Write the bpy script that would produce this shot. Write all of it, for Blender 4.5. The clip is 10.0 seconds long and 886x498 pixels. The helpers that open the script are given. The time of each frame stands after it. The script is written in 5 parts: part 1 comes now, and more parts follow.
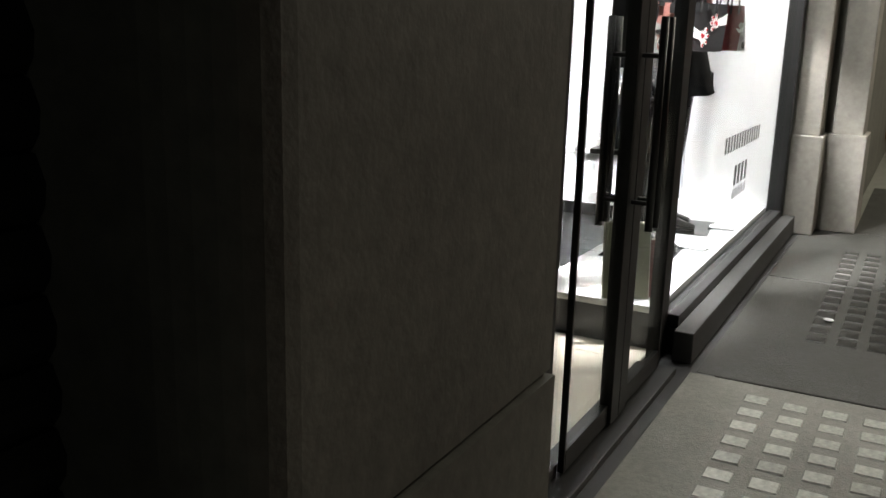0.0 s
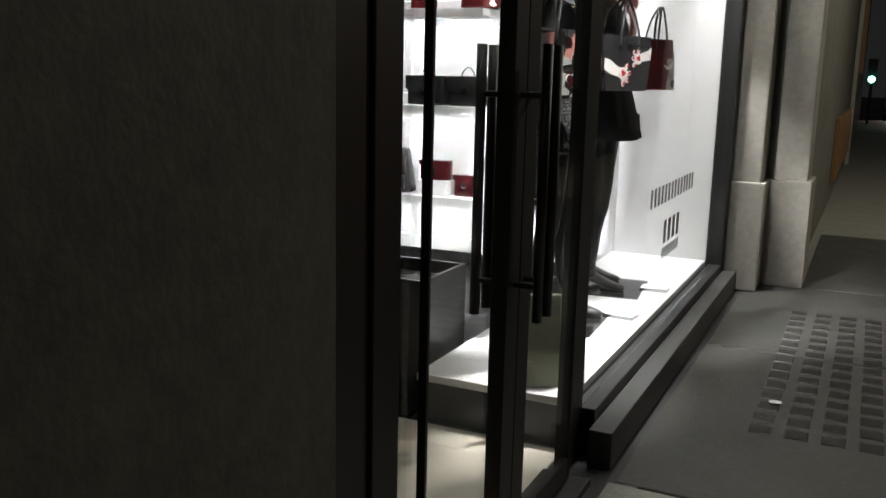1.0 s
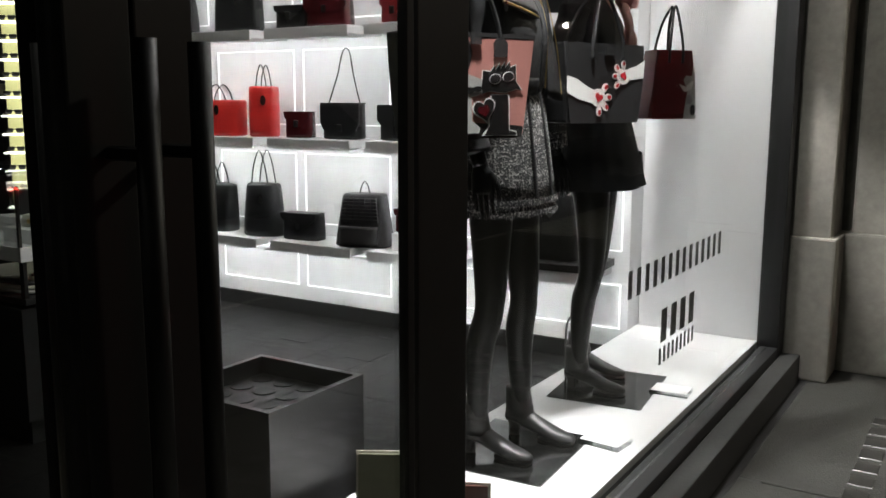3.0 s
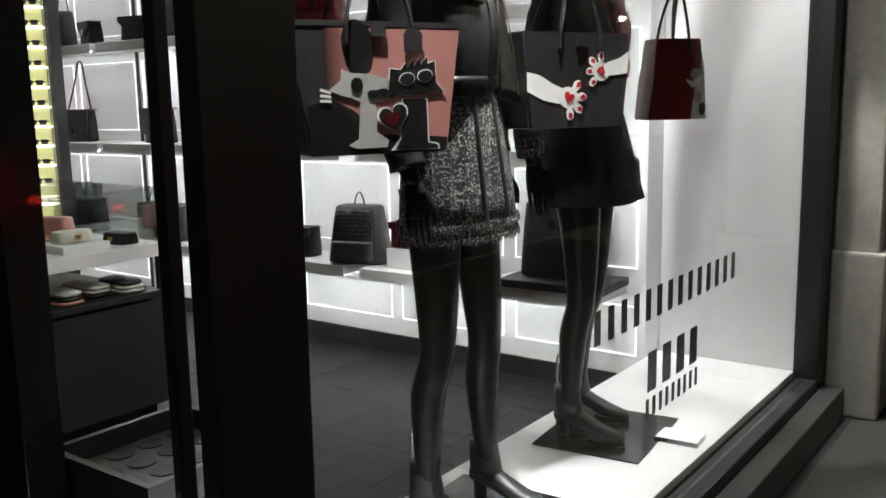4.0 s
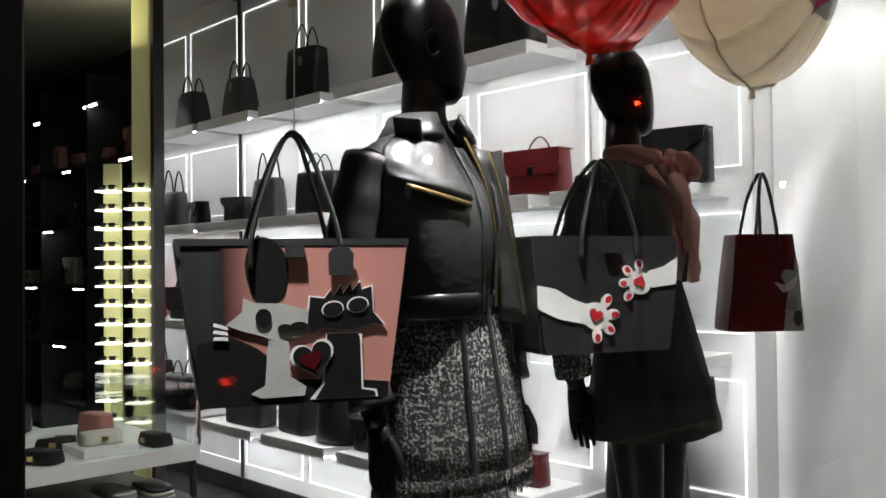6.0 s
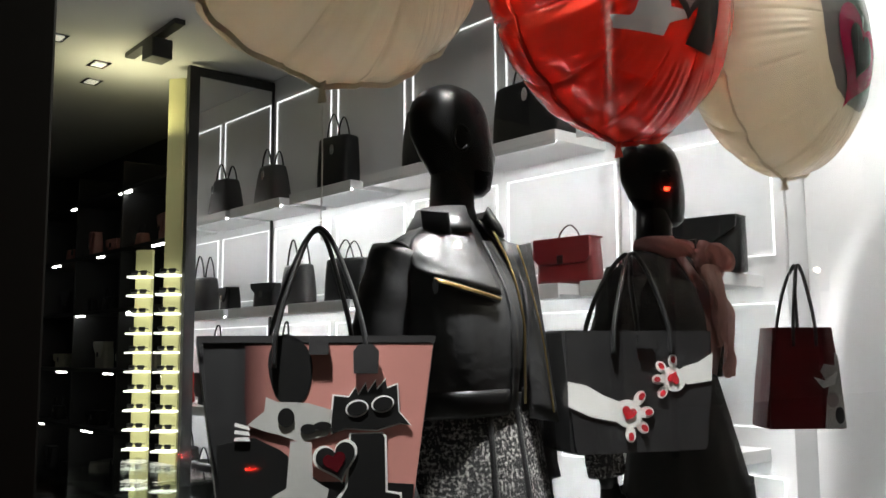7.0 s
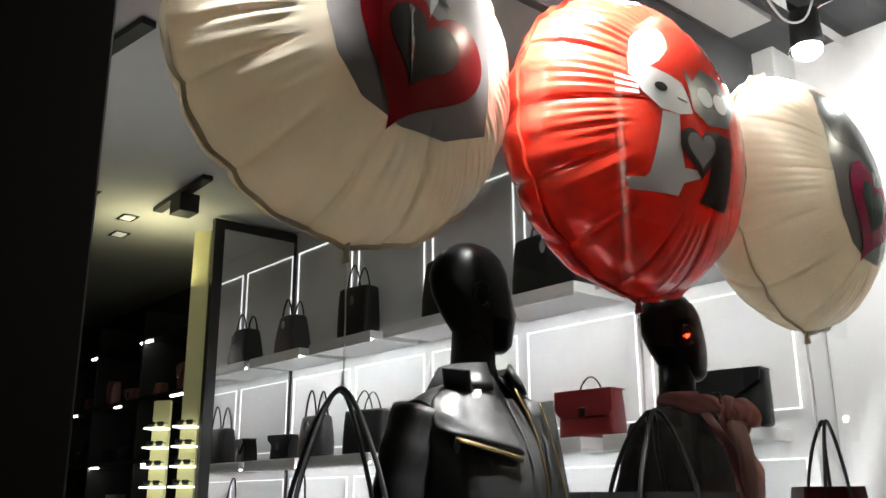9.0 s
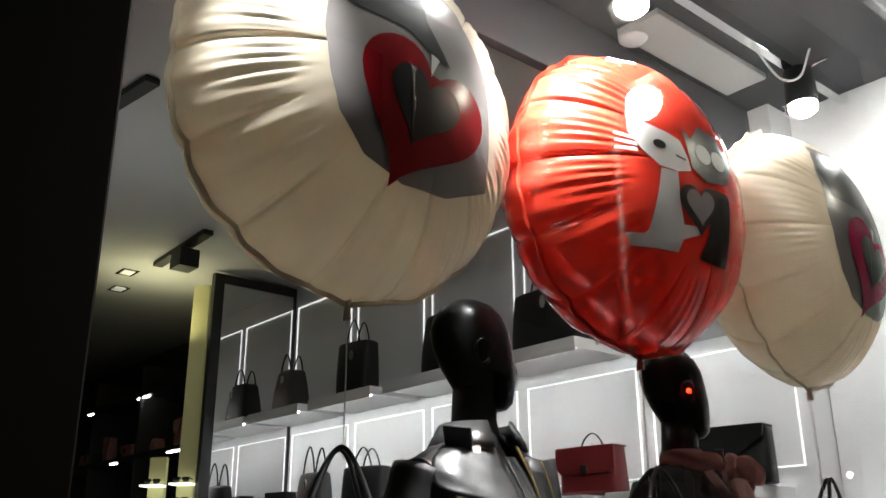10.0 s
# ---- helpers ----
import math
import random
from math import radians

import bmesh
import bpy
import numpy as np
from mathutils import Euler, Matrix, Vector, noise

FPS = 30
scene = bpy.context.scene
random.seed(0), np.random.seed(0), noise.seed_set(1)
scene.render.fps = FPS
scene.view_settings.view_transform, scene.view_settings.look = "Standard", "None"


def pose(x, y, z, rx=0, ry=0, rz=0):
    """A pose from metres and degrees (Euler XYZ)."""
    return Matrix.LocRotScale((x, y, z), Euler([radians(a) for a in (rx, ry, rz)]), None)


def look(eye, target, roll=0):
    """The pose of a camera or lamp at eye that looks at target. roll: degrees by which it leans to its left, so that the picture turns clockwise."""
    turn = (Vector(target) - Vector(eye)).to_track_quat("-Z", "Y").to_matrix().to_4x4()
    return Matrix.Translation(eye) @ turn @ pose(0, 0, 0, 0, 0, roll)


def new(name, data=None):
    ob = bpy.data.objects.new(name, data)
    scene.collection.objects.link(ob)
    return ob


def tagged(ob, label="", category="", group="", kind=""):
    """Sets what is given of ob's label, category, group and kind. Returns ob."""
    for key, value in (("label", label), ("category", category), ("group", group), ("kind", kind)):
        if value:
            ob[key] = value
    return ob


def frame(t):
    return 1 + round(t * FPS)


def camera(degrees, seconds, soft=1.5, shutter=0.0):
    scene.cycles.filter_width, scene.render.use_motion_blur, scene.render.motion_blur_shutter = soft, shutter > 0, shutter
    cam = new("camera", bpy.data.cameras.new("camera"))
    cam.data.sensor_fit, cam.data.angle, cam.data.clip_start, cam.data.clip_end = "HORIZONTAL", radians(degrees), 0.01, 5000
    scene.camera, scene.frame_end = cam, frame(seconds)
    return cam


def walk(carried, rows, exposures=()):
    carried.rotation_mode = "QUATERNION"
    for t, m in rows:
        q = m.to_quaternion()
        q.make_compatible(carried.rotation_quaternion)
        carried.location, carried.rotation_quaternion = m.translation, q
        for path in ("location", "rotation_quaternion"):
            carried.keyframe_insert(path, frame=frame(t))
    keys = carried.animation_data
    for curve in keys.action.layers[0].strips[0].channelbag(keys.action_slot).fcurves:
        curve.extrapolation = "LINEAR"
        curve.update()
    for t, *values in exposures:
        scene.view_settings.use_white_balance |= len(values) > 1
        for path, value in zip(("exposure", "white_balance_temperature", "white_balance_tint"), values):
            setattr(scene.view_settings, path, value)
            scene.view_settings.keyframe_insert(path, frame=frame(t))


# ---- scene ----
cam = camera(52.6, 10.0)
METRES, EYE, TILT, LEAN, TURN = 3.5, 1.32, 0.0, 0.0, 28.0
ROWS = [
    (0.0, 0.0, 0.0, 0.0, 0.37, -13.52, -1.55),
    (0.5, 0.0452, 0.0961, -0.0021, -1.47, -12.35, -1.39),
    (1.0, 0.093, 0.2029, -0.0033, -2.53, -10.88, -1.32),
    (1.5, 0.1437, 0.2904, -0.0024, -2.01, -9.41, -1.02),
    (2.0, 0.2046, 0.3871, 0.0029, -0.25, -8.44, -0.59),
    (2.5, 0.2497, 0.4747, 0.0012, 1.61, -8.7, -0.6),
    (4.0, 0.3863, 0.6977, 0.005, 8.12, -9.31, 1.06),
    (4.5, 0.4073, 0.7569, 0.0132, 9.63, -7.86, 0.89),
    (5.0, 0.4376, 0.7958, 0.022, 12.89, -4.93, 0.32),
    (5.5, 0.4659, 0.8336, 0.0311, 16.78, -2.0, 0.17),
    (7.0, 0.47, 0.8538, 0.0447, 20.55, 6.42, 0.35),
    (7.5, 0.4687, 0.8518, 0.0464, 21.12, 8.88, 0.26),
    (8.0, 0.4689, 0.8506, 0.0482, 21.55, 11.41, 0.19),
    (8.5, 0.4697, 0.8503, 0.0493, 21.71, 13.62, 0.18),
    (9.0, 0.4702, 0.849, 0.0505, 21.73, 15.74, 0.25),
    (9.5, 0.4702, 0.8487, 0.0513, 21.73, 17.49, 0.27),
    (10.0, 0.4698, 0.8475, 0.0517, 21.68, 19.17, 0.27),
]
walk(cam, [(t, pose(0, 0, EYE, TILT, LEAN, TURN) @ pose(METRES * x, METRES * y, METRES * z, 90 + pitch, roll, yaw)) for t, x, y, z, yaw, pitch, roll in ROWS], ((0.0, 1.75), (0.5, 1.5), (1.0, 1.0), (1.5, 0.7), (2.0, 0.6), (2.7, 0.5), (4.0, 0.5), (4.5, 0.45), (5.0, 0.3), (7.0, 0.4), (8.5, 0.35), (10.0, -0.1)))

# ---- world, lamps ----
world = bpy.data.worlds.new("night")
scene.world = world
world.use_nodes = True
wn = world.node_tree.nodes
wn["Background"].inputs[0].default_value = (0.05, 0.053, 0.051, 1)
wn["Background"].inputs[1].default_value = 0.12


def lamp(name, kind, m, power, color=(1, 1, 1), size=0.1, spot=60, blend=0.5):
    d = bpy.data.lights.new(name, kind)
    d.energy, d.color = power, color
    if kind == "AREA":
        d.size = size
    else:
        d.shadow_soft_size = size
    if kind == "SPOT":
        d.spot_size, d.spot_blend = radians(spot), blend
    ob = new(name, d)
    ob.matrix_world = m
    return ob


# ---- materials ----
def mat(name, color, rough=0.5, metal=0.0, vary=0.12, scale=8.0, bump=0.0, bscale=60.0, emit=0.0, ecolor=None, coat=0.0, rvary=0.0, stretch=None, spec=0.5):
    m = bpy.data.materials.new(name)
    m.use_nodes = True
    nt = m.node_tree
    n, l = nt.nodes, nt.links
    b = n["Principled BSDF"]
    b.inputs["Roughness"].default_value = rough
    b.inputs["Metallic"].default_value = metal
    b.inputs["Coat Weight"].default_value = coat
    b.inputs["Specular IOR Level"].default_value = spec
    b.inputs["Base Color"].default_value = (*color, 1)
    tc = n.new("ShaderNodeTexCoord")
    src = tc.outputs["Object"]
    if stretch:
        mp = n.new("ShaderNodeMapping")
        mp.inputs["Scale"].default_value = stretch
        l.new(src, mp.inputs[0])
        src = mp.outputs[0]
    if vary:
        t1 = n.new("ShaderNodeTexNoise")
        t1.inputs["Scale"].default_value, t1.inputs["Detail"].default_value = scale, 6
        t2 = n.new("ShaderNodeTexNoise")
        t2.inputs["Scale"].default_value, t2.inputs["Detail"].default_value = scale * 9, 4
        l.new(src, t1.inputs["Vector"])
        l.new(src, t2.inputs["Vector"])
        mx = n.new("ShaderNodeMath")
        mx.operation = "ADD"
        l.new(t1.outputs[0], mx.inputs[0])
        l.new(t2.outputs[0], mx.inputs[1])
        oi = n.new("ShaderNodeObjectInfo")
        ad = n.new("ShaderNodeMath")
        ad.operation = "MULTIPLY_ADD"
        ad.inputs[1].default_value = 0.25
        l.new(oi.outputs["Random"], ad.inputs[0])
        l.new(mx.outputs[0], ad.inputs[2])
        rp = n.new("ShaderNodeMapRange")
        rp.inputs[1].default_value, rp.inputs[2].default_value = 0.65, 1.55
        rp.inputs[3].default_value, rp.inputs[4].default_value = 1 - vary, 1 + vary
        l.new(ad.outputs[0], rp.inputs[0])
        vm = n.new("ShaderNodeVectorMath")
        vm.operation = "SCALE"
        vm.inputs[0].default_value = color
        l.new(rp.outputs[0], vm.inputs["Scale"])
        l.new(vm.outputs[0], b.inputs["Base Color"])
        if rvary:
            rr = n.new("ShaderNodeMapRange")
            rr.inputs[1].default_value, rr.inputs[2].default_value = 0.65, 1.4
            rr.inputs[3].default_value, rr.inputs[4].default_value = max(0.02, rough - rvary), rough + rvary
            l.new(mx.outputs[0], rr.inputs[0])
            l.new(rr.outputs[0], b.inputs["Roughness"])
    if bump:
        t3 = n.new("ShaderNodeTexNoise")
        t3.inputs["Scale"].default_value, t3.inputs["Detail"].default_value = bscale, 5
        l.new(src, t3.inputs["Vector"])
        bp = n.new("ShaderNodeBump")
        bp.inputs["Strength"].default_value, bp.inputs["Distance"].default_value = bump, 0.004
        l.new(t3.outputs[0], bp.inputs["Height"])
        l.new(bp.outputs[0], b.inputs["Normal"])
    if emit:
        b.inputs["Emission Color"].default_value = (*(ecolor or color), 1)
        b.inputs["Emission Strength"].default_value = emit
    return m


def glass_mat(name, tint=(1, 1, 1), gloss=0.5):
    m = bpy.data.materials.new(name)
    m.use_nodes = True
    n, l = m.node_tree.nodes, m.node_tree.links
    n.remove(n["Principled BSDF"])
    tr, gl, mix, lw = n.new("ShaderNodeBsdfTransparent"), n.new("ShaderNodeBsdfGlossy"), n.new("ShaderNodeMixShader"), n.new("ShaderNodeFresnel")
    tr.inputs[0].default_value = (*tint, 1)
    gl.inputs["Roughness"].default_value = 0.02
    lw.inputs[0].default_value = 1.45
    ml = n.new("ShaderNodeMath")
    ml.operation = "MULTIPLY"
    ml.inputs[1].default_value = gloss
    l.new(lw.outputs[0], ml.inputs[0])
    l.new(ml.outputs[0], mix.inputs[0])
    l.new(tr.outputs[0], mix.inputs[1])
    l.new(gl.outputs[0], mix.inputs[2])
    l.new(mix.outputs[0], n["Material Output"].inputs[0])
    return m


def tweed_mat():
    m = mat("tweed", (0.06, 0.06, 0.06), 0.95, vary=0)
    n, l = m.node_tree.nodes, m.node_tree.links
    b = n["Principled BSDF"]
    tc = n.new("ShaderNodeTexCoord")
    outs = []
    for sc, st in ((60, (0.35, 0.35, 2.2)), (60, (2.4, 2.4, 0.3)), (160, (1, 1, 1))):
        mp = n.new("ShaderNodeMapping")
        mp.inputs["Scale"].default_value = st
        t = n.new("ShaderNodeTexNoise")
        t.inputs["Scale"].default_value, t.inputs["Detail"].default_value = sc, 3
        l.new(tc.outputs["Object"], mp.inputs[0])
        l.new(mp.outputs[0], t.inputs["Vector"])
        outs.append(t.outputs[0])
    a = n.new("ShaderNodeMath")
    a.operation = "MAXIMUM"
    l.new(outs[0], a.inputs[0])
    l.new(outs[1], a.inputs[1])
    c = n.new("ShaderNodeMath")
    c.operation = "MULTIPLY"
    l.new(a.outputs[0], c.inputs[0])
    l.new(outs[2], c.inputs[1])
    r = n.new("ShaderNodeValToRGB")
    r.color_ramp.elements[0].position, r.color_ramp.elements[0].color = 0.26, (0.012, 0.012, 0.013, 1)
    r.color_ramp.elements[1].position, r.color_ramp.elements[1].color = 0.40, (0.36, 0.345, 0.33, 1)
    l.new(c.outputs[0], r.inputs[0])
    l.new(r.outputs[0], b.inputs["Base Color"])
    bp = n.new("ShaderNodeBump")
    bp.inputs["Strength"].default_value, bp.inputs["Distance"].default_value = 0.8, 0.004
    l.new(c.outputs[0], bp.inputs["Height"])
    l.new(bp.outputs[0], b.inputs["Normal"])
    return m


M_STONE = mat("pale_stone", (0.36, 0.345, 0.30), 0.8, vary=0.22, scale=3, bump=0.3, bscale=40)
M_WALL = mat("dark_stone_wall", (0.17, 0.165, 0.14), 0.75, vary=0.32, scale=2.4, bump=0.3, bscale=60)
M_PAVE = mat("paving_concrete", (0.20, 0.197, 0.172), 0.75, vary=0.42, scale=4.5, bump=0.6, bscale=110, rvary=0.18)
M_PAVED = mat("dark_paving", (0.038, 0.0375, 0.032), 0.7, vary=0.5, scale=4.0, bump=0.7, bscale=90, rvary=0.2)
M_GROUND = mat("street_asphalt", (0.06, 0.06, 0.06), 0.8, vary=0.2, scale=4, bump=0.5, bscale=120)
M_CELL = mat("pavement_glass", (0.52, 0.52, 0.47), 0.25, vary=0.4, scale=6, bump=0.3, bscale=50, rvary=0.1)
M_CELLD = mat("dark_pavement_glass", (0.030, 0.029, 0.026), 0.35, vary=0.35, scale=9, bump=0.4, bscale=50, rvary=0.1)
M_BLACK = mat("black_powder_coat", (0.009, 0.009, 0.009), 0.5, vary=0.2, scale=12, bump=0.04)
M_GLOSSB = mat("black_gloss_panel", (0.008, 0.008, 0.008), 0.12, vary=0.1)
M_SILL = mat("grey_sill_stone", (0.036, 0.036, 0.034), 0.55, vary=0.2, scale=9, bump=0.15)
M_WHITE = mat("white_lacquer", (0.80, 0.80, 0.80), 0.35, vary=0.03, scale=2)
M_PANEL = mat("white_wall_panel", (0.74, 0.74, 0.75), 0.5, vary=0.03, scale=2, bump=0.03)
M_PLAT = mat("white_display_top", (0.82, 0.82, 0.82), 0.25, vary=0.04, scale=3)
M_CEIL = mat("ceiling_plaster", (0.50, 0.50, 0.49), 0.9, vary=0.04, scale=1.5)
M_SOFFIT = mat("dark_grey_soffit", (0.062, 0.062, 0.066), 0.8, vary=0.1, scale=2)
M_LED = mat("led_line", (0.9, 0.9, 0.9), 0.5, vary=0, emit=1.0, ecolor=(1, 1, 1))
M_STRIP = mat("led_strip", (1, 1, 1), 0.5, vary=0, emit=92, ecolor=(0.98, 0.99, 1.0))
M_BULB = mat("spot_bulb", (1, 1, 1), 0.5, vary=0, emit=150, ecolor=(1, 0.99, 0.96))
M_FLOOR = mat("dark_wood_plank", (0.007, 0.0069, 0.0067), 0.5, spec=0.08, vary=0.3, scale=3, bump=0.15, bscale=40, rvary=0.1, stretch=(1, 8, 1))
M_MAT = mat("cream_stone_floor", (0.62, 0.57, 0.47), 0.5, vary=0.08, scale=3)
M_MIRROR = mat("mirror_glass", (0.80, 0.80, 0.80), 0.02, 1.0, vary=0)
M_GLASS = glass_mat("window_glass", (0.97, 0.98, 0.97), 0.22)
M_CASE = glass_mat("case_glass", (0.96, 0.98, 0.97), 0.6)
M_ACRYL = glass_mat("clear_acrylic", (0.9, 0.92, 0.92), 1.0)
M_MANNE = mat("mannequin_black_gloss", (0.0055, 0.0055, 0.006), 0.30, vary=0.1, spec=0.17)
M_TIGHTS = mat("black_tights", (0.008, 0.008, 0.009), 0.5, spec=0.3, vary=0.1, bump=0.05, bscale=300)
M_LEATHER = mat("black_leather", (0.016, 0.016, 0.017), 0.46, vary=0.3, scale=9, bump=0.55, bscale=38, rvary=0.12, spec=0.7)
M_LEATHER2 = mat("black_grained_leather", (0.010, 0.010, 0.0105), 0.42, vary=0.25, scale=20, bump=0.08, bscale=200, spec=0.3)
M_TOTE = mat("smooth_black_tote_leather", (0.021, 0.021, 0.022), 0.40, vary=0.35, scale=6, bump=0.10, bscale=180, rvary=0.12, spec=0.6)
M_GREYL = mat("grey_leather", (0.034, 0.033, 0.034), 0.42, vary=0.3, scale=14, bump=0.10, bscale=120, spec=0.4)
M_RED = mat("red_leather", (0.125, 0.008, 0.010), 0.38, vary=0.15, scale=14, bump=0.25, bscale=200)
M_BRIGHT = mat("bright_red_leather", (0.42, 0.018, 0.015), 0.36, vary=0.15, scale=14, bump=0.2, bscale=200)
M_BURG = mat("burgundy_patent", (0.062, 0.008, 0.011), 0.18, vary=0.2, scale=10, bump=0.15, bscale=40)
M_PINK = mat("dusty_pink_leather", (0.50, 0.22, 0.19), 0.45, vary=0.12, scale=10, bump=0.08, bscale=220)
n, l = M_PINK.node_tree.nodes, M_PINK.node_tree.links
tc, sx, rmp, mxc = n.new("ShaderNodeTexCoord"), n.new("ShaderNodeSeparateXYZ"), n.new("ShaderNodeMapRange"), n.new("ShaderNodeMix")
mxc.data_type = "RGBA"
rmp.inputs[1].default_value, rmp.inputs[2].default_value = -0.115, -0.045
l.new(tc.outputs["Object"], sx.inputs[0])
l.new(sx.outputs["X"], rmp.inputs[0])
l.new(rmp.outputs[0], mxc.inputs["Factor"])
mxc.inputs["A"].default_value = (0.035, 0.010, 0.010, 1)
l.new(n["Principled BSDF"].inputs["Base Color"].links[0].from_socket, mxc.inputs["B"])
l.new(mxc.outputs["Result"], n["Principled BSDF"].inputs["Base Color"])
M_GOLD = mat("brass", (0.75, 0.55, 0.24), 0.28, 1.0, vary=0.1)
M_STEEL = mat("chrome", (0.8, 0.8, 0.8), 0.12, 1.0, vary=0.05)
M_WPRINT = mat("white_print", (0.78, 0.78, 0.76), 0.4, vary=0.06, scale=20)
M_GPRINT = mat("grey_print", (0.42, 0.42, 0.40), 0.4, vary=0.15, scale=20)
M_RPRINT = mat("red_print", (0.50, 0.02, 0.03), 0.4, vary=0.06, scale=20)
M_BPRINT = mat("black_print", (0.012, 0.012, 0.012), 0.3, vary=0.1)
M_VINYL = mat("black_vinyl", (0.012, 0.012, 0.012), 0.5, vary=0.05)
M_TWEED = tweed_mat()
M_WOOL = mat("black_wool", (0.009, 0.009, 0.010), 0.9, vary=0.2, scale=30, bump=0.4, bscale=400)
M_BOUCLE = mat("dark_boucle", (0.035, 0.033, 0.033), 0.95, vary=0.7, scale=40, bump=1.0, bscale=150)
M_BLOUSE = mat("pink_chiffon", (0.46, 0.25, 0.23), 0.55, vary=0.12, scale=12, bump=0.3, bscale=30)
M_FOILW = mat("pearl_foil", (0.78, 0.70, 0.57), 0.22, 0.0, vary=0.07, scale=5, bump=0.10, bscale=22, coat=0.5)
M_FOILR = mat("red_foil", (0.70, 0.055, 0.030), 0.17, 0.15, vary=0.07, scale=5, bump=0.10, bscale=22, coat=0.5)


def glow_through(m, share, color):
    """Lets part of the light pass through a thin skin."""
    n, l = m.node_tree.nodes, m.node_tree.links
    b, t, x = n["Principled BSDF"], n.new("ShaderNodeBsdfTranslucent"), n.new("ShaderNodeMixShader")
    t.inputs[0].default_value = (*color, 1)
    x.inputs[0].default_value = share
    l.new(b.outputs[0], x.inputs[1])
    l.new(t.outputs[0], x.inputs[2])
    l.new(x.outputs[0], n["Material Output"].inputs[0])


glow_through(M_FOILW, 0.30, (0.92, 0.85, 0.72))
glow_through(M_FOILR, 0.15, (0.9, 0.08, 0.04))
glow_through(M_BLOUSE, 0.4, (0.8, 0.5, 0.46))
M_MAGENTA = mat("magenta_print", (0.52, 0.012, 0.09), 0.25, vary=0.05)
M_DRED = mat("dark_red_print", (0.07, 0.006, 0.009), 0.22, vary=0.05)
M_LGREY = mat("lilac_grey_print", (0.32, 0.295, 0.295), 0.25, vary=0.05)
M_YELLOW = mat("pale_yellow_panel", (0.60, 0.58, 0.30), 0.5, vary=0.06, emit=0.06, ecolor=(0.75, 0.72, 0.35))
M_DARKSH = mat("dark_shelving", (0.03, 0.03, 0.03), 0.4, vary=0.2)
M_CREAM = mat("cream_card", (0.60, 0.58, 0.50), 0.6, vary=0.08)
M_OLIVE = mat("olive_card", (0.24, 0.25, 0.17), 0.5, vary=0.15)
M_BROWN = mat("brown_red_card", (0.16, 0.05, 0.045), 0.4, vary=0.15)
M_DIM = mat("dim_lens", (0.8, 0.8, 0.75), 0.4, vary=0, emit=0.25, ecolor=(1, 0.98, 0.9))
M_GREYBOX = mat("charcoal_lacquer", (0.035, 0.035, 0.038), 0.3, vary=0.1)


# ---- mesh helpers ----
def part(name, bm, material, parent=None, label="", smooth=False):
    me = bpy.data.meshes.new(name)
    bmesh.ops.recalc_face_normals(bm, faces=bm.faces)
    bm.to_mesh(me)
    bm.free()
    if smooth:
        for p in me.polygons:
            p.use_smooth = True
    me.materials.append(material)
    ob = new(name, me)
    if parent is not None:
        ob.parent = parent
    if label:
        tagged(ob, label)
    return ob


def empty(name, m, label, category, group="", kind=""):
    e = new(name)
    e.empty_display_size = 0.05
    e.matrix_world = m
    return tagged(e, label, category, group, kind)


def add_box(bm, x0, x1, y0, y1, z0, z1, bevel=0.0):
    r = bmesh.ops.create_cube(bm, size=1)
    vs = r["verts"]
    bmesh.ops.scale(bm, vec=(x1 - x0, y1 - y0, z1 - z0), verts=vs)
    bmesh.ops.translate(bm, vec=((x0 + x1) / 2, (y0 + y1) / 2, (z0 + z1) / 2), verts=vs)
    if bevel:
        es = list({e for v in vs for e in v.link_edges})
        bmesh.ops.bevel(bm, geom=es, offset=bevel, segments=2, affect="EDGES", profile=0.6)


def block(name, x0, x1, y0, y1, z0, z1, material, parent=None, label="", bevel=0.003):
    bm = bmesh.new()
    add_box(bm, x0, x1, y0, y1, z0, z1, bevel)
    return part(name, bm, material, parent, label)


def structure(name, x0, x1, y0, y1, z0, z1, material, label, category="wall", bevel=0.004):
    return tagged(block(name, x0, x1, y0, y1, z0, z1, material, None, "", bevel), label, category, "", "structure")


def loft(bm, rings, cap=True):
    rows = [[bm.verts.new(p) for p in r] for r in rings]
    n = len(rows[0])
    for a, b in zip(rows, rows[1:]):
        for i in range(n):
            bm.faces.new((a[i], a[(i + 1) % n], b[(i + 1) % n], b[i]))
    if cap:
        bm.faces.new(rows[0][::-1])
        bm.faces.new(rows[-1])
    return rows


def ring(c, rx, ry, n=24, power=2.0, yaw=0.0):
    out = []
    for i in range(n):
        a = 2 * math.pi * i / n
        ca, sa = math.cos(a), math.sin(a)
        x = math.copysign(abs(ca) ** (2 / power), ca) * rx
        y = math.copysign(abs(sa) ** (2 / power), sa) * ry
        cy, sy = math.cos(yaw), math.sin(yaw)
        out.append(Vector((c[0] + x * cy - y * sy, c[1] + x * sy + y * cy, c[2])))
    return out


def spline(pts, n=8):
    """A smooth line through the points."""
    pts = [Vector(p) for p in pts]
    ext = [2 * pts[0] - pts[1], *pts, 2 * pts[-1] - pts[-2]]
    out = []
    for a, b, c, d in zip(ext, ext[1:], ext[2:], ext[3:]):
        for k in range(n):
            t = k / n
            out.append(0.5 * ((2 * b) + (c - a) * t + (2 * a - 5 * b + 4 * c - d) * t * t + (3 * b - a - 3 * c + d) * t ** 3))
    out.append(pts[-1])
    return out


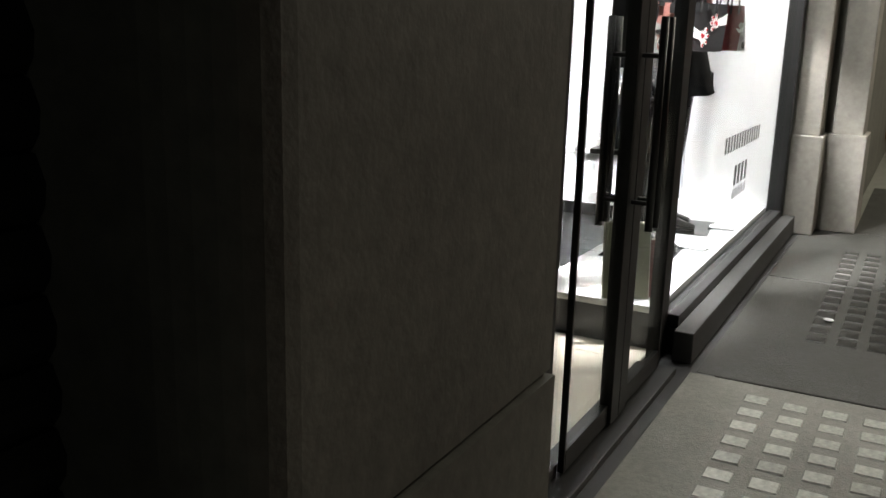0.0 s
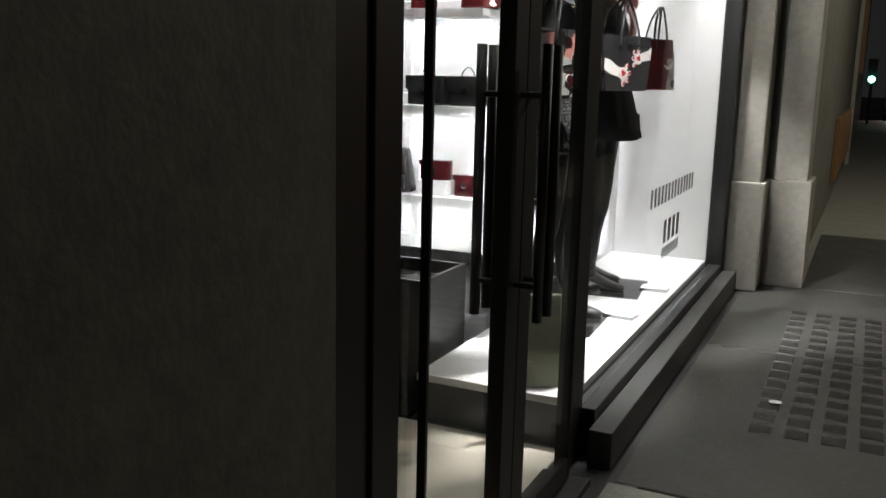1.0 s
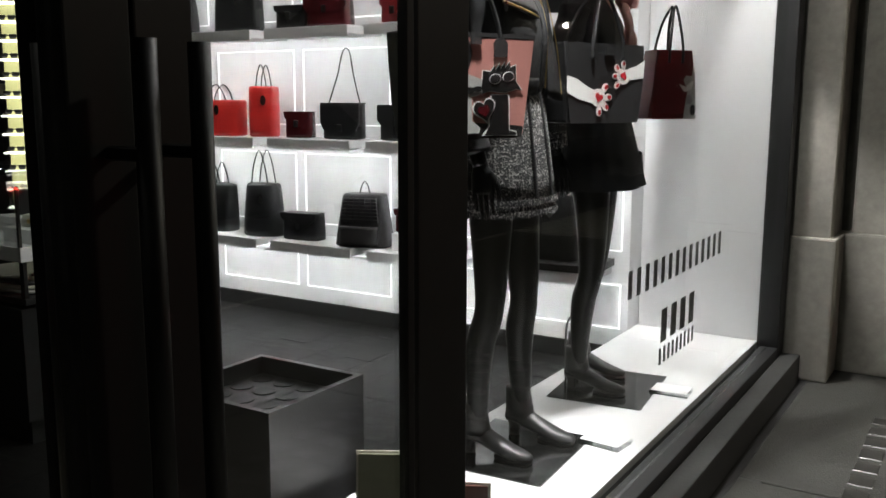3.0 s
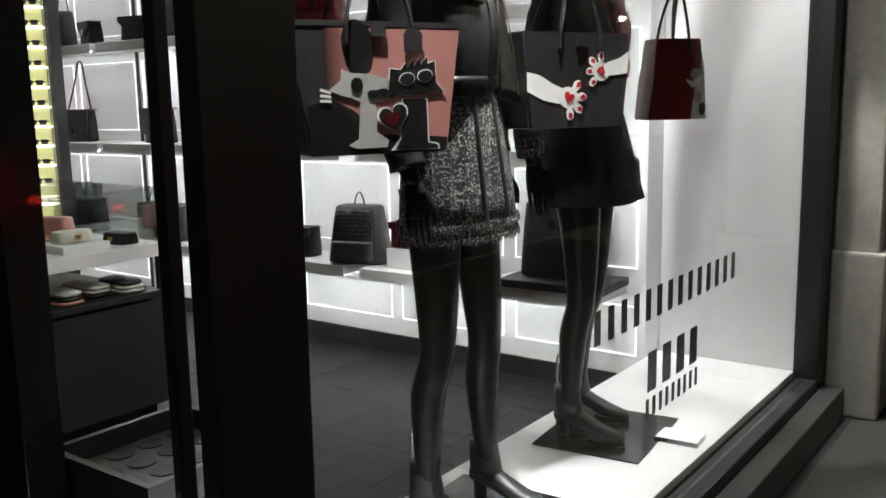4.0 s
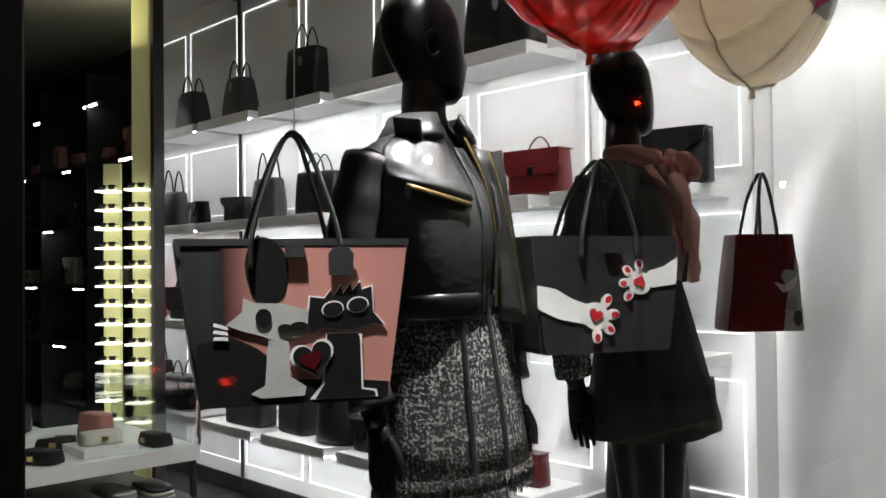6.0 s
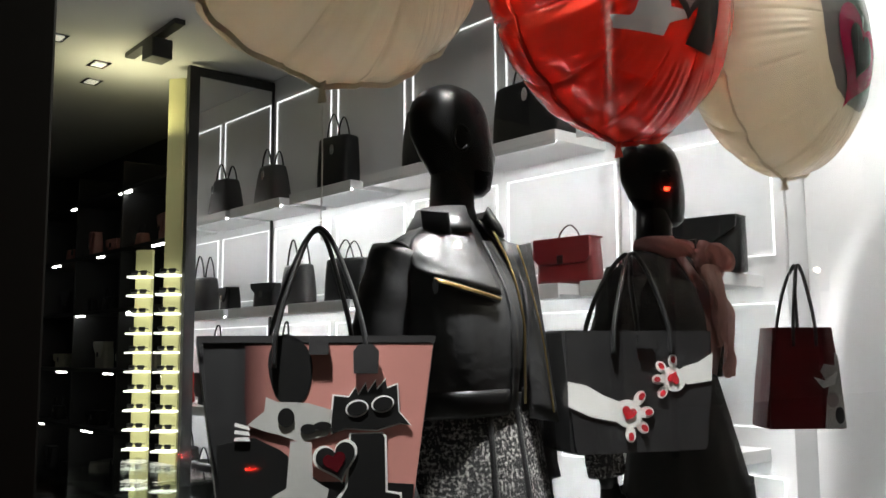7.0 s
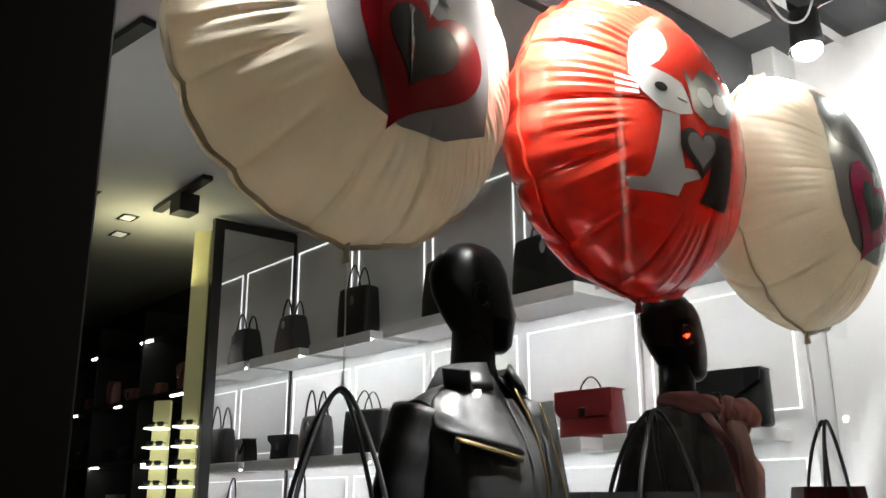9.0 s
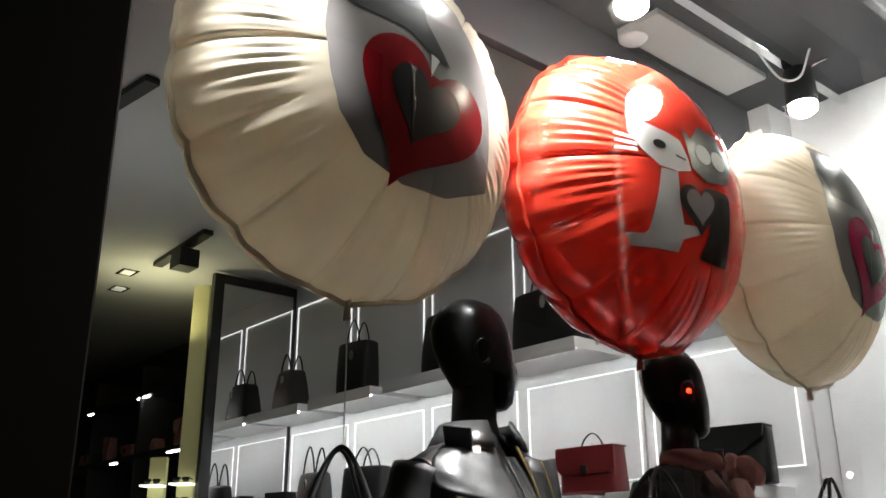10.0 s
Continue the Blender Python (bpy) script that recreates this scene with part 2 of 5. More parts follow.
def tube(bm, pts, r, n=8, flat=1.0):
    pts = [Vector(p) for p in pts]
    rs = r if isinstance(r, (list, tuple)) else [r] * len(pts)
    rings, up = [], None
    for i, p in enumerate(pts):
        d = (pts[min(i + 1, len(pts) - 1)] - pts[max(i - 1, 0)]).normalized()
        if up is None:
            up = Vector((0, 0, 1)) if abs(d.z) < 0.9 else Vector((1, 0, 0))
        s = d.cross(up).normalized()
        up = s.cross(d).normalized()
        rings.append([p + s * math.cos(2 * math.pi * k / n) * rs[i] + up * math.sin(2 * math.pi * k / n) * rs[i] * flat for k in range(n)])
    loft(bm, rings)

# ---- large structure ----
GX = -0.87          # plane of the shop glass
WALL_Y = 6.45       # shelf wall
BAYS = [-1.535, -2.237, -2.948, -3.659, -4.370, -5.075]
SHELF_Z = [0.52, 1.12, 1.74, 2.37]
CEIL = 3.28

tagged(block("ground", -60, 60, -60, 140, -0.3, -0.13, M_GROUND, None, "", 0), "dark asphalt street reaching into the night", "road", "", "structure")
pavement = structure("pavement", -0.76, 2.6, -3, 30, -0.14, -0.012, M_PAVE, "worn grey concrete pavement along the shop front", "pavement")
structure("floor", -9.5, -0.62, 0.2, 6.9, -0.14, -0.002, M_DARKSH, "dark sub-floor under the shop's planks", "floor")
structure("ceiling", -9.5, -1.62, 0.2, 6.9, CEIL, CEIL + 0.15, M_CEIL, "pale plaster shop ceiling with recessed fittings", "ceiling")
structure("soffit", -1.62, -0.62, 1.7, 6.75, 3.22, 3.42, M_SOFFIT, "dark grey ceiling over the display window", "ceiling")
structure("soffit_edge", -1.66, -1.62, 1.7, 6.6, 2.98, 3.3, M_SOFFIT, "dark grey drop panel between window and shop ceiling", "ceiling")

# street wall: rounded stone pier, shutter recess, shop front
bm = bmesh.new()
prof = [(-0.656, 1.75), (-0.656, 0.86)]
for k in range(9):
    a = math.pi / 2 * k / 8
    prof.append((-0.656 - 0.14 * (1 - math.cos(a)), 0.86 - 0.14 * math.sin(a)))
prof += [(-1.3, 0.72), (-1.3, 1.75)]
for z0, z1, s in ((0.0, 0.60, 0.012), (0.612, 3.6, 0.0)):
    ring0 = [Vector((x + (s if x > -0.8 else 0), y, z0)) for x, y in prof]
    ring1 = [Vector((v.x, v.y, z1)) for v in ring0]
    loft(bm, [ring0, ring1])
add_box(bm, -1.29, -0.675, 0.80, 1.745, 0.598, 0.614)
wall_west = tagged(part("wall_west", bm, M_WALL), "dark stone pier with a rounded edge and plinth course", "wall", "", "structure")
shutter = empty("roller_shutter", pose(0, 0, 0), "closed black roller shutter of ribbed metal slats", "shutter", "", "structure")
for k in range(36):
    z = k * 0.09
    bm = bmesh.new()
    loft(bm, [[Vector((x, y, zz)) for x, zz in ((-0.95, z), (-0.935, z + 0.02), (-0.93, z + 0.05), (-0.945, z + 0.085), (-0.96, z + 0.088), (-0.96, z))] for y in (-3, 0.73)])
    part("slat", bm, M_BLACK, shutter)
structure("wall_behind", -1.3, -0.97, -3, 0.72, 0, 3.6, M_WALL, "dark wall behind the shutter")
structure("wall_lintel", -1.3, -0.64, -3, 6.62, 3.42, 6.5, M_WALL, "dark stone wall over the shop front")
structure("wall_back", -9.6, -9.4, 0.2, 6.9, 0, CEIL, M_DARKSH, "dark back wall of the shop")
structure("wall_south", -9.4, -0.9, 0.1, 0.3, 0, CEIL, M_DARKSH, "dark side wall of the shop")
structure("wall_north", -5.11, -1.53, WALL_Y, 6.75, 0.0, CEIL, M_PANEL, "white panelled shelf wall with glowing outlines")
structure("wall_alcove", -9.4, -5.13, 6.6, 6.9, 0, CEIL, M_DARKSH, "dark far wall of the shop")
structure("wall_end_panel", -1.525, -0.92, 6.60, 6.70, 0.0, 3.22, M_PANEL, "smooth pale end panel of the display window")

# window: frame, sill, panes
window_1 = tagged(block("window_1", GX - 0.035, GX + 0.004, 3.525, 3.70, 0.0, 3.22, M_BLACK), "large shop window in a black metal frame", "window", "", "structure")
part("window_frame", (lambda b: (add_box(b, GX - 0.05, GX + 0.05, 6.56, 6.68, 0.0, 3.22, 0.004), b)[1])(bmesh.new()), M_BLACK, window_1)
part("window_frame", (lambda b: (add_box(b, GX - 0.03, GX + 0.05, 3.702, 6.558, 0.12, 0.178, 0.004), b)[1])(bmesh.new()), M_BLACK, window_1)
part("window_frame", (lambda b: (add_box(b, GX - 0.03, GX + 0.05, 3.702, 6.558, 3.12, 3.218, 0.004), b)[1])(bmesh.new()), M_BLACK, window_1)
part("pane", (lambda b: (add_box(b, GX - 0.005, GX + 0.005, 3.702, 6.558, 0.179, 3.119), b)[1])(bmesh.new()), M_GLASS, window_1, "clear shop glass").visible_shadow = False
bm = bmesh.new()
add_box(bm, GX + 0.052, -0.735, 3.62, 6.66, 0.0, 0.135, 0.006)
sill = part("window_sill", bm, M_SILL, window_1, "grey stone sill at the foot of the window")
bm = bmesh.new()
add_box(bm, GX - 0.05, GX + 0.05, 3.702, 6.558, 0.0, 0.118, 0.003)
part("window_sill", bm, M_BLACK, window_1)

# doors: two glazed leaves with wide black meeting stiles
def door_leaf(name, y0, y1, wide_low):
    d = tagged(block(name, -0.862, -0.818, *((y1 - 0.085, y1) if wide_low else (y0, y0 + 0.085)), 0.03, 3.0, M_BLACK), "closed glass shop door with black stiles and long pull bars", "door", "", "structure")
    yy = (y0, y0 + 0.014) if wide_low else (y1 - 0.022, y1)
    g0, g1 = (y0 + 0.014, y1 - 0.085) if wide_low else (y0 + 0.085, y1 - 0.022)
    for a, b, c, e in ((*yy, 0.03, 3.0), (g0, g1, 0.03, 0.10), (g0, g1, 2.9, 3.0)):
        bm = bmesh.new()
        add_box(bm, -0.850, -0.830, a + 0.001, b - 0.001, c, e, 0.002)
        part("door_rail", bm, M_BLACK, d)
    bm = bmesh.new()
    add_box(bm, -0.845, -0.835, g0, g1, 0.10, 2.9)
    part("pane", bm, M_GLASS, d, "clear door glass").visible_shadow = False
    yb = (y1 - 0.035) if wide_low else (y0 + 0.035)
    for x in (-0.755, -0.925):
        bm = bmesh.new()
        tube(bm, [(x, yb, 0.71), (x, yb, 1.39)], 0.013, 12)
        h = part("handle", bm, M_BLACK, d, "black round pull bar", True)
        for z in (0.80, 1.27):
            bm = bmesh.new()
            tube(bm, [(x, yb, z), (-0.84, yb, z)], 0.008, 8)
            part("bracket", bm, M_BLACK, h)
    return d


door_leaf("door_1", 2.378, 2.88, True)
door_leaf("door_2", 2.885, 3.46, False)
structure("door_frame", -0.95, -0.856, 2.20, 2.308, 0, 3.0, M_BLACK, "black metal door jamb", "door frame")
structure("door_side_panel", -0.95, -0.865, 1.752, 2.198, 0, 3.0, M_BLACK, "plain black panel between stone pier and doors", "wall")
window_2 = tagged(block("window_2", -0.872, -0.862, 2.309, 2.376, 0.06, 2.999, M_GLASS, None, "", 0), "narrow clear side light beside the doors", "window", "", "structure")
window_2.visible_shadow = False
part("window_frame", (lambda b: (add_box(b, -0.885, -0.850, 2.309, 2.376, 0.023, 0.059, 0.002), b)[1])(bmesh.new()), M_BLACK, window_2)
structure("door_header", -0.90, -0.78, 1.752, 3.498, 3.002, 3.42, M_BLACK, "black header over the doors", "door frame")
structure("threshold", -0.93, -0.765, 1.752, 3.49, -0.02, 0.022, M_BLACK, "black metal door threshold", "threshold")
structure("entrance_floor", -2.6, -0.93, 2.0, 3.70, -0.1, 0.006, M_MAT, "cream stone entrance floor inside the doors", "floor")

# pale stone pilasters beyond the window, and the wall running on
for x0, x1, y0, lab in ((-0.835, -0.645, 6.72, "narrow pale stone pilaster with a plinth"), (-0.59, -0.385, 6.98, "pale stone pilaster with a stepped plinth")):
    bm = bmesh.new()
    add_box(bm, x0, x1, y0, y0 + 0.4, 0, 6.4, 0.012)
    p = tagged(part("pilaster", bm, M_STONE), lab, "pilaster", "shop front pilasters", "structure")
    bm = bmesh.new()
    add_box(bm, x0 - 0.03, x1 + 0.03, y0 - 0.035, y0 + 0.41, 0, 0.70, 0.012)
    part("plinth", bm, M_STONE, p)
structure("wall_street", -1.3, -0.42, 7.42, 30, 0, 6.5, M_WALL, "dark stone street wall further along")
structure("pilaster_recess", -0.90, -0.42, 7.05, 7.38, 0, 6.4, M_WALL, "dark recess between the pilasters")

# ---- display platform ----
plat = empty("display_platform", pose(0, 0, 0), "white lacquered display platform behind the window glass", "platform")
block("top", -1.53, -0.925, 3.72, 6.598, 0.16, 0.19, M_PLAT, plat, "", 0.003)
block("base", -1.52, -0.93, 3.735, 6.598, 0.001, 0.16, M_GREYBOX, plat, "charcoal base panel", 0.002)

# ---- shelves with light strips, glowing outlines ----
for i, (xa, xb) in enumerate(zip(BAYS, BAYS[1:])):
    for j, z in enumerate(SHELF_Z):
        s = empty("wall_shelf", pose((xa + xb) / 2 - 0.03, WALL_Y, z), "white floating wall shelf lit from below", "shelf", "wall shelves")
        w = (xa - xb) / 2 - 0.055
        block("board", -w, w, -0.33, -0.002, -0.045, 0.0, M_WHITE, s, "", 0.003)
        block("lip", -w, w, -0.33, -0.323, -0.060, -0.0452, M_WHITE, s, "", 0.001)
        block("light_strip", -w + 0.02, w - 0.02, -0.312, -0.302, -0.050, -0.0455, M_STRIP, s, "glowing light strip", 0)
    zs = [0.13, *[z for z in SHELF_Z], 3.12]
    for j, (za, zb) in enumerate(zip(zs, zs[1:])):
        lo, hi = za + (0.07 if j else 0.06), zb - 0.10 if j < 4 else zb
        o = empty("light_outline", pose((xa + xb) / 2, WALL_Y - 0.004, 0), "glowing rectangular outline set in the wall panel", "light", "wall light outlines")
        w, t = (xa - xb) / 2 - 0.035, 0.005
        for x0, x1, z0, z1 in ((-w, -w + t, lo, hi), (w - t, w, lo, hi), (-w + t, w - t, lo, lo + t), (-w + t, w - t, hi - t, hi)):
            block("line", x0, x1, -0.003, 0.003, z0, z1, M_LED, o, "", 0)
structure("shelf_wall_kick", -5.075, -1.535, WALL_Y - 0.02, WALL_Y - 0.002, 0.0, 0.10, M_BLACK, "dark recessed plinth under the shelf wall", "baseboard")

# mirror panel closing the shelf wall, with its black frame
mirror = empty("mirror_panel", pose(-5.08, 6.15, 0), "tall mirror panel in a black frame beside the shelves", "mirror")
block("glass", -0.02, 0.0, -0.24, 0.28, 0.01, 3.20, M_MIRROR, mirror, "clean mirror glass", 0)
for y0, y1, z0, z1 in ((-0.31, -0.241, 0.0, 3.26), (0.281, 0.297, 0.0, 3.26), (-0.24, 0.28, 3.201, 3.26)):
    block("frame", -0.035, 0.008, y0, y1, z0, z1, M_BLACK, mirror, "", 0.002)

# window track with its two spot lamps, and unseen spots added near it
track = empty("spot_track", pose(-1.285, 5.2, 3.16), "silver lamp track under the window ceiling", "lamp track")
block("rail", -0.018, 0.018, -1.4, 1.38, 0.0, 0.058, M_STEEL, track, "", 0.003)
# second and third hang on the track; the rest are added to light the display
SPOTS = (
    (-0.91, 4.68, (-1.26, 4.50, 1.55), 420, 42, 0.6),
    (-1.27, 5.24, (-1.13, 5.68, 2.34), 420, 44, 0.5),
    (-1.27, 6.20, (-1.12, 6.42, 0.8), 60, 62, 0.6),
    (-0.92, 3.80, (-1.20, 4.22, 1.37), 250, 23, 0.7),
    (-0.92, 4.44, (-1.16, 5.00, 1.39), 290, 25, 0.7),
    (-1.10, 4.60, (-1.17, 4.98, 2.30), 430, 58, 0.6),
    (-0.93, 6.31, (-0.95, 6.60, 0.10), 150, 22.5, 0.15),
)
for x, y, aim, power, cone, blend in SPOTS:
    s = empty("spot_lamp", pose(x, y, 3.02), "bright spot lamp over the window display, two on the track, five added", "lamp", "window spots")
    bm = bmesh.new()
    rings = [ring((0, 0, z), r, r, 20) for z, r in ((0.14, 0.03), (0.135, 0.05), (0.02, 0.055), (0.0, 0.052))]
    loft(bm, rings)
    part("housing", bm, M_BLACK, s, "black cylindrical housing", True)
    bm = bmesh.new()
    loft(bm, [ring((0, 0, z), r, r, 20) for z, r in ((-0.001, 0.050), (-0.022, 0.048), (-0.038, 0.030), (-0.043, 0.012))])
    part("bulb", bm, M_BULB, s, "glowing lamp lens", True)
    bm = bmesh.new()
    tube(bm, spline([(0, 0, 0.12), (0.06, 0.02, 0.15), (0.11, 0.0, 0.14)], 5), 0.006)
    part("arm", bm, M_STEEL, s)
    lamp("window_spot", "SPOT", look((x, y, 2.965), aim), power, (1, 0.99, 0.985), 0.04, cone, blend)

# ---- helpers for flat prints ----
def blob(cx, cy, rx, ry, n=20, rot=0.0, wob=0.0):
    out = []
    for i in range(n):
        a = 2 * math.pi * i / n
        k = 1 + wob * math.sin(3 * a + 1) + wob * 0.6 * math.sin(5 * a)
        x, y = rx * math.cos(a) * k, ry * math.sin(a) * k
        out.append((cx + x * math.cos(rot) - y * math.sin(rot), cy + x * math.sin(rot) + y * math.cos(rot)))
    return out


def heart(cx, cy, s, rot=0.0, n=32):
    out = []
    for i in range(n):
        a = 2 * math.pi * i / n
        x = 16 * math.sin(a) ** 3 / 17 * s
        y = (13 * math.cos(a) - 5 * math.cos(2 * a) - 2 * math.cos(3 * a) - math.cos(4 * a)) / 17 * s
        out.append((cx + x * math.cos(rot) - y * math.sin(rot), cy + x * math.sin(rot) + y * math.cos(rot)))
    return out


def plate(bm, pts, y0, y1):
    """A flat shape of points (x, z), from depth y0 to y1."""
    a = [bm.verts.new((x, y0, z)) for x, z in pts]
    b = [bm.verts.new((x, y1, z)) for x, z in pts]
    bm.faces.new(a)
    bm.faces.new(b[::-1])
    n = len(pts)
    for i in range(n):
        bm.faces.new((a[i], a[(i + 1) % n], b[(i + 1) % n], b[i]))


def decal(name, pts, material, parent, layer, face=0.0, label=""):
    bm = bmesh.new()
    y = face - 0.0012 * layer
    plate(bm, pts, y - 0.0012, y)
    return part(name, bm, material, parent, label)


# ---- handbags ----
def bag_body(w, h, d, top=1.0, n=28, power=5.0, soft=0.03):
    """A stuffed bag body, standing at z 0, front towards -y."""
    bm = bmesh.new()
    rings = []
    for k, t in enumerate((0, 0.03, 0.12, 0.35, 0.65, 0.9, 0.97, 1.0)):
        wk = 1 + (top - 1) * t
        bulge = 1 + soft * math.sin(math.pi * t) * 4
        e = 0.90 if k in (0, 7) else 1.0
        rings.append(ring((0, 0, h * t), w / 2 * wk * e, d / 2 * bulge * e * (1 - 0.25 * t), n, power))
    loft(bm, rings)
    return bm


def strap(bm, x0, x1, z0, h, y, r=0.006, flat=0.5):
    tube(bm, spline([(x0, y, z0 - 0.02), (x0 + (x1 - x0) * 0.17, y, z0 + h * 0.55), ((x0 + x1) / 2, y, z0 + h), (x1 - (x1 - x0) * 0.21, y, z0 + h * 0.6), (x1, y, z0 - 0.02)], 7), r, 8, flat)


def handbag(loc, yaw, w, h, d, style, material, label, top=1.0):
    b = empty("handbag", pose(*loc, 0, 0, yaw), label, "handbag", "bags on the shelves")
    part("body", bag_body(w, h, d, top, 28, {"bucket": 2.6, "plain": 3.0, "saddle": 3.4}.get(style, 5.0), 0.05 if style in ("bucket", "plain") else 0.03), material, b, "", True)
    f = -d / 2 * 1.08
    if style in ("satchel", "flap", "saddle"):
        bm = bmesh.new()
        drop = 0.55 if style != "saddle" else 0.75
        pts = [(-w * 0.49, h * 1.0), (w * 0.49, h * 1.0), (w * 0.49, h * (1 - drop * 0.75)), (w * 0.40, h * (1 - drop)), (-w * 0.40, h * (1 - drop)), (-w * 0.49, h * (1 - drop * 0.75))]
        if style == "flap":
            pts = [(-w * 0.49, h), (w * 0.49, h), (w * 0.47, h * 0.8), (0.02, h * 0.38), (-0.02, h * 0.38), (-w * 0.47, h * 0.8)]
        plate(bm, pts, f - 0.006, f + 0.004)
        add_box(bm, -w * 0.49, w * 0.49, f - 0.004, d * 0.35, h * 0.985, h * 1.02, 0.004)
        part("flap", bm, material, b)
        bm = bmesh.new()
        add_box(bm, -0.016, 0.016, f - 0.012, f - 0.006, h * (1 - drop) - 0.005, h * (1 - drop) + 0.035, 0.002)
        part("clasp", bm, M_STEEL, b, "small metal clasp")
    if style in ("satchel", "tote", "bucket", "backpack"):
        hh = {"satchel": 0.32, "tote": 0.42, "bucket": 0.62, "backpack": 0.22}[style] * max(h, 0.18)
        k = 0.22 if style != "backpack" else 0.10
        for y in ((0.0,) if style in ("satchel", "backpack") else (-d * 0.28, d * 0.28)):
            bm = bmesh.new()
            strap(bm, -w * k, w * k, h, hh, y)
            part("handle", bm, M_LEATHER2 if material is not M_RED else M_BURG, b, "", True)
    if style == "backpack":
        bm = bmesh.new()
        loft(bm, [ring((0, f * 1.05, h * t), w * 0.34, d * 0.22, 20, 4) for t in (0.08, 0.12, 0.36, 0.40)])
        part("pocket", bm, material, b, "", True)
        bm = bmesh.new()
        for i in range(7):
            t = 0.48 + 0.065 * i
            k = w * 0.40 * (1 + (top - 1) * t)
            for j in range(6):
                x = -k + 2 * k * j / 6
                add_box(bm, x + 0.002, x + k / 3 - 0.002, f * (1 - 0.25 * t) * 1.06 - 0.006 - 0.002 * ((i + j) % 2), f * 0.6, h * t, h * (t + 0.055), 0.003)
        part("flap", bm, material, b, "ribbed woven flap")
    if style == "saddle":
        bm = bmesh.new()
        tube(bm, spline([(-w * 0.42, 0, h * 0.9), (-w * 0.20, 0.02, h * 1.8), (-0.02, 0.03, h * 2.45), (0.02, 0.03, h * 2.45), (w * 0.2, 0.02, h * 1.8), (w * 0.42, 0, h * 0.9)], 7), 0.007, 8, 0.5)
        part("strap", bm, M_LEATHER2, b, "raised shoulder strap", True)
    if style in ("tote", "bucket"):
        bm = bmesh.new()
        plate(bm, blob(0.03, h * 0.72, 0.018, 0.03, 12), f - 0.008, f - 0.004)
        part("tag", bm, M_STEEL, b, "small hanging metal tag")
    return b


SHY = 6.27
BAGS = [
    (-4.09, 3, 0.25, 0.31, 0.14, "tote", M_LEATHER2, "tall black leather tote on the top shelf", 1.0),
    (-4.78, 3, 0.29, 0.25, 0.15, "tote", M_GREYL, "dark grey slouchy tote beside the mirror", 0.62),
    (-3.30, 3, 0.30, 0.31, 0.16, "plain", M_LEATHER2, "rounded black backpack on the top shelf", 0.8),
    (-2.57, 3, 0.44, 0.28, 0.18, "tote", M_LEATHER2, "wide black travel bag with tall handles", 0.95),
    (-2.385, 2, 0.29, 0.19, 0.11, "satchel", M_RED, "red leather satchel with a top handle", 0.95),
    (-2.82, 2, 0.17, 0.13, 0.09, "flap", M_RED, "small red leather flap bag", 1.0),
    (-1.76, 2, 0.33, 0.20, 0.10, "flap", M_LEATHER2, "black leather envelope clutch standing upright", 1.0),
    (-4.48, 2, 0.30, 0.24, 0.14, "bucket", M_GREYL, "grey round leather bag with a carry handle", 0.85),
    (-3.98, 2, 0.30, 0.24, 0.13, "tote", M_LEATHER2, "black leather bag with a metal charm", 0.95),
    (-4.84, 2, 0.20, 0.15, 0.10, "flap", M_LEATHER2, "small black bag beside the mirror", 0.9),
    (-3.53, 2, 0.20, 0.13, 0.10, "flap", M_LEATHER2, "small black box bag", 1.0),
    (-3.28, 2, 0.28, 0.19, 0.12, "satchel", M_BURG, "burgundy satchel with a steel clasp", 0.95),
    (-4.65, 1, 0.29, 0.21, 0.10, "saddle", M_GREYL, "grey saddle bag with its strap raised", 0.9),
    (-4.15, 1, 0.36, 0.22, 0.12, "tote", M_BRIGHT, "bright red leather tote", 1.05),
    (-3.80, 1, 0.17, 0.30, 0.11, "tote", M_BRIGHT, "tall bright red leather tote", 1.05),
    (-3.50, 1, 0.17, 0.15, 0.09, "flap", M_BURG, "small burgundy flap bag", 1.0),
    (-3.17, 1, 0.25, 0.20, 0.10, "saddle", M_LEATHER2, "black quilted shoulder bag with its strap raised", 1.0),
    (-2.77, 1, 0.29, 0.19, 0.11, "satchel", M_LEATHER2, "black satchel with a steel clasp", 1.0),
    (-2.48, 1, 0.26, 0.19, 0.11, "satchel", M_LEATHER2, "black top handle bag", 1.0),
    (-1.88, 1, 0.28, 0.22, 0.12, "tote", M_LEATHER2, "black leather tote in the shelf's shade", 1.0),
    (-4.66, 0, 0.38, 0.23, 0.15, "tote", M_GREYL, "dark grey leather tote on the low shelf", 1.05),
    (-4.21, 0, 0.28, 0.30, 0.13, "tote", M_LEATHER2, "upright black leather tote with hanging tag", 1.0),
    (-3.80, 0, 0.27, 0.32, 0.16, "bucket", M_LEATHER2, "black bucket bag with a steel clip", 0.8),
    (-3.48, 0, 0.26, 0.16, 0.11, "flap", M_LEATHER2, "small black chain bag", 1.0),
    (-3.03, 0, 0.33, 0.30, 0.17, "backpack", M_GREYL, "charcoal woven leather backpack", 0.72),
    (-2.47, 0, 0.17, 0.14, 0.09, "flap", M_BURG, "small burgundy patent bag with a bow", 0.95),
    (-1.87, 0, 0.32, 0.34, 0.15, "tote", M_LEATHER2, "large black handbag with tan stitching", 0.85),
]
for x, s, w, h, d, style, m, lab, top in BAGS:
    lift = 0.037 if lab.startswith("large black") else 0.0
    handbag((x, SHY + random.uniform(-0.02, 0.02), SHELF_Z[s] + 0.001 + lift), random.uniform(-8, 14), w, h, d, style, m, lab, top)
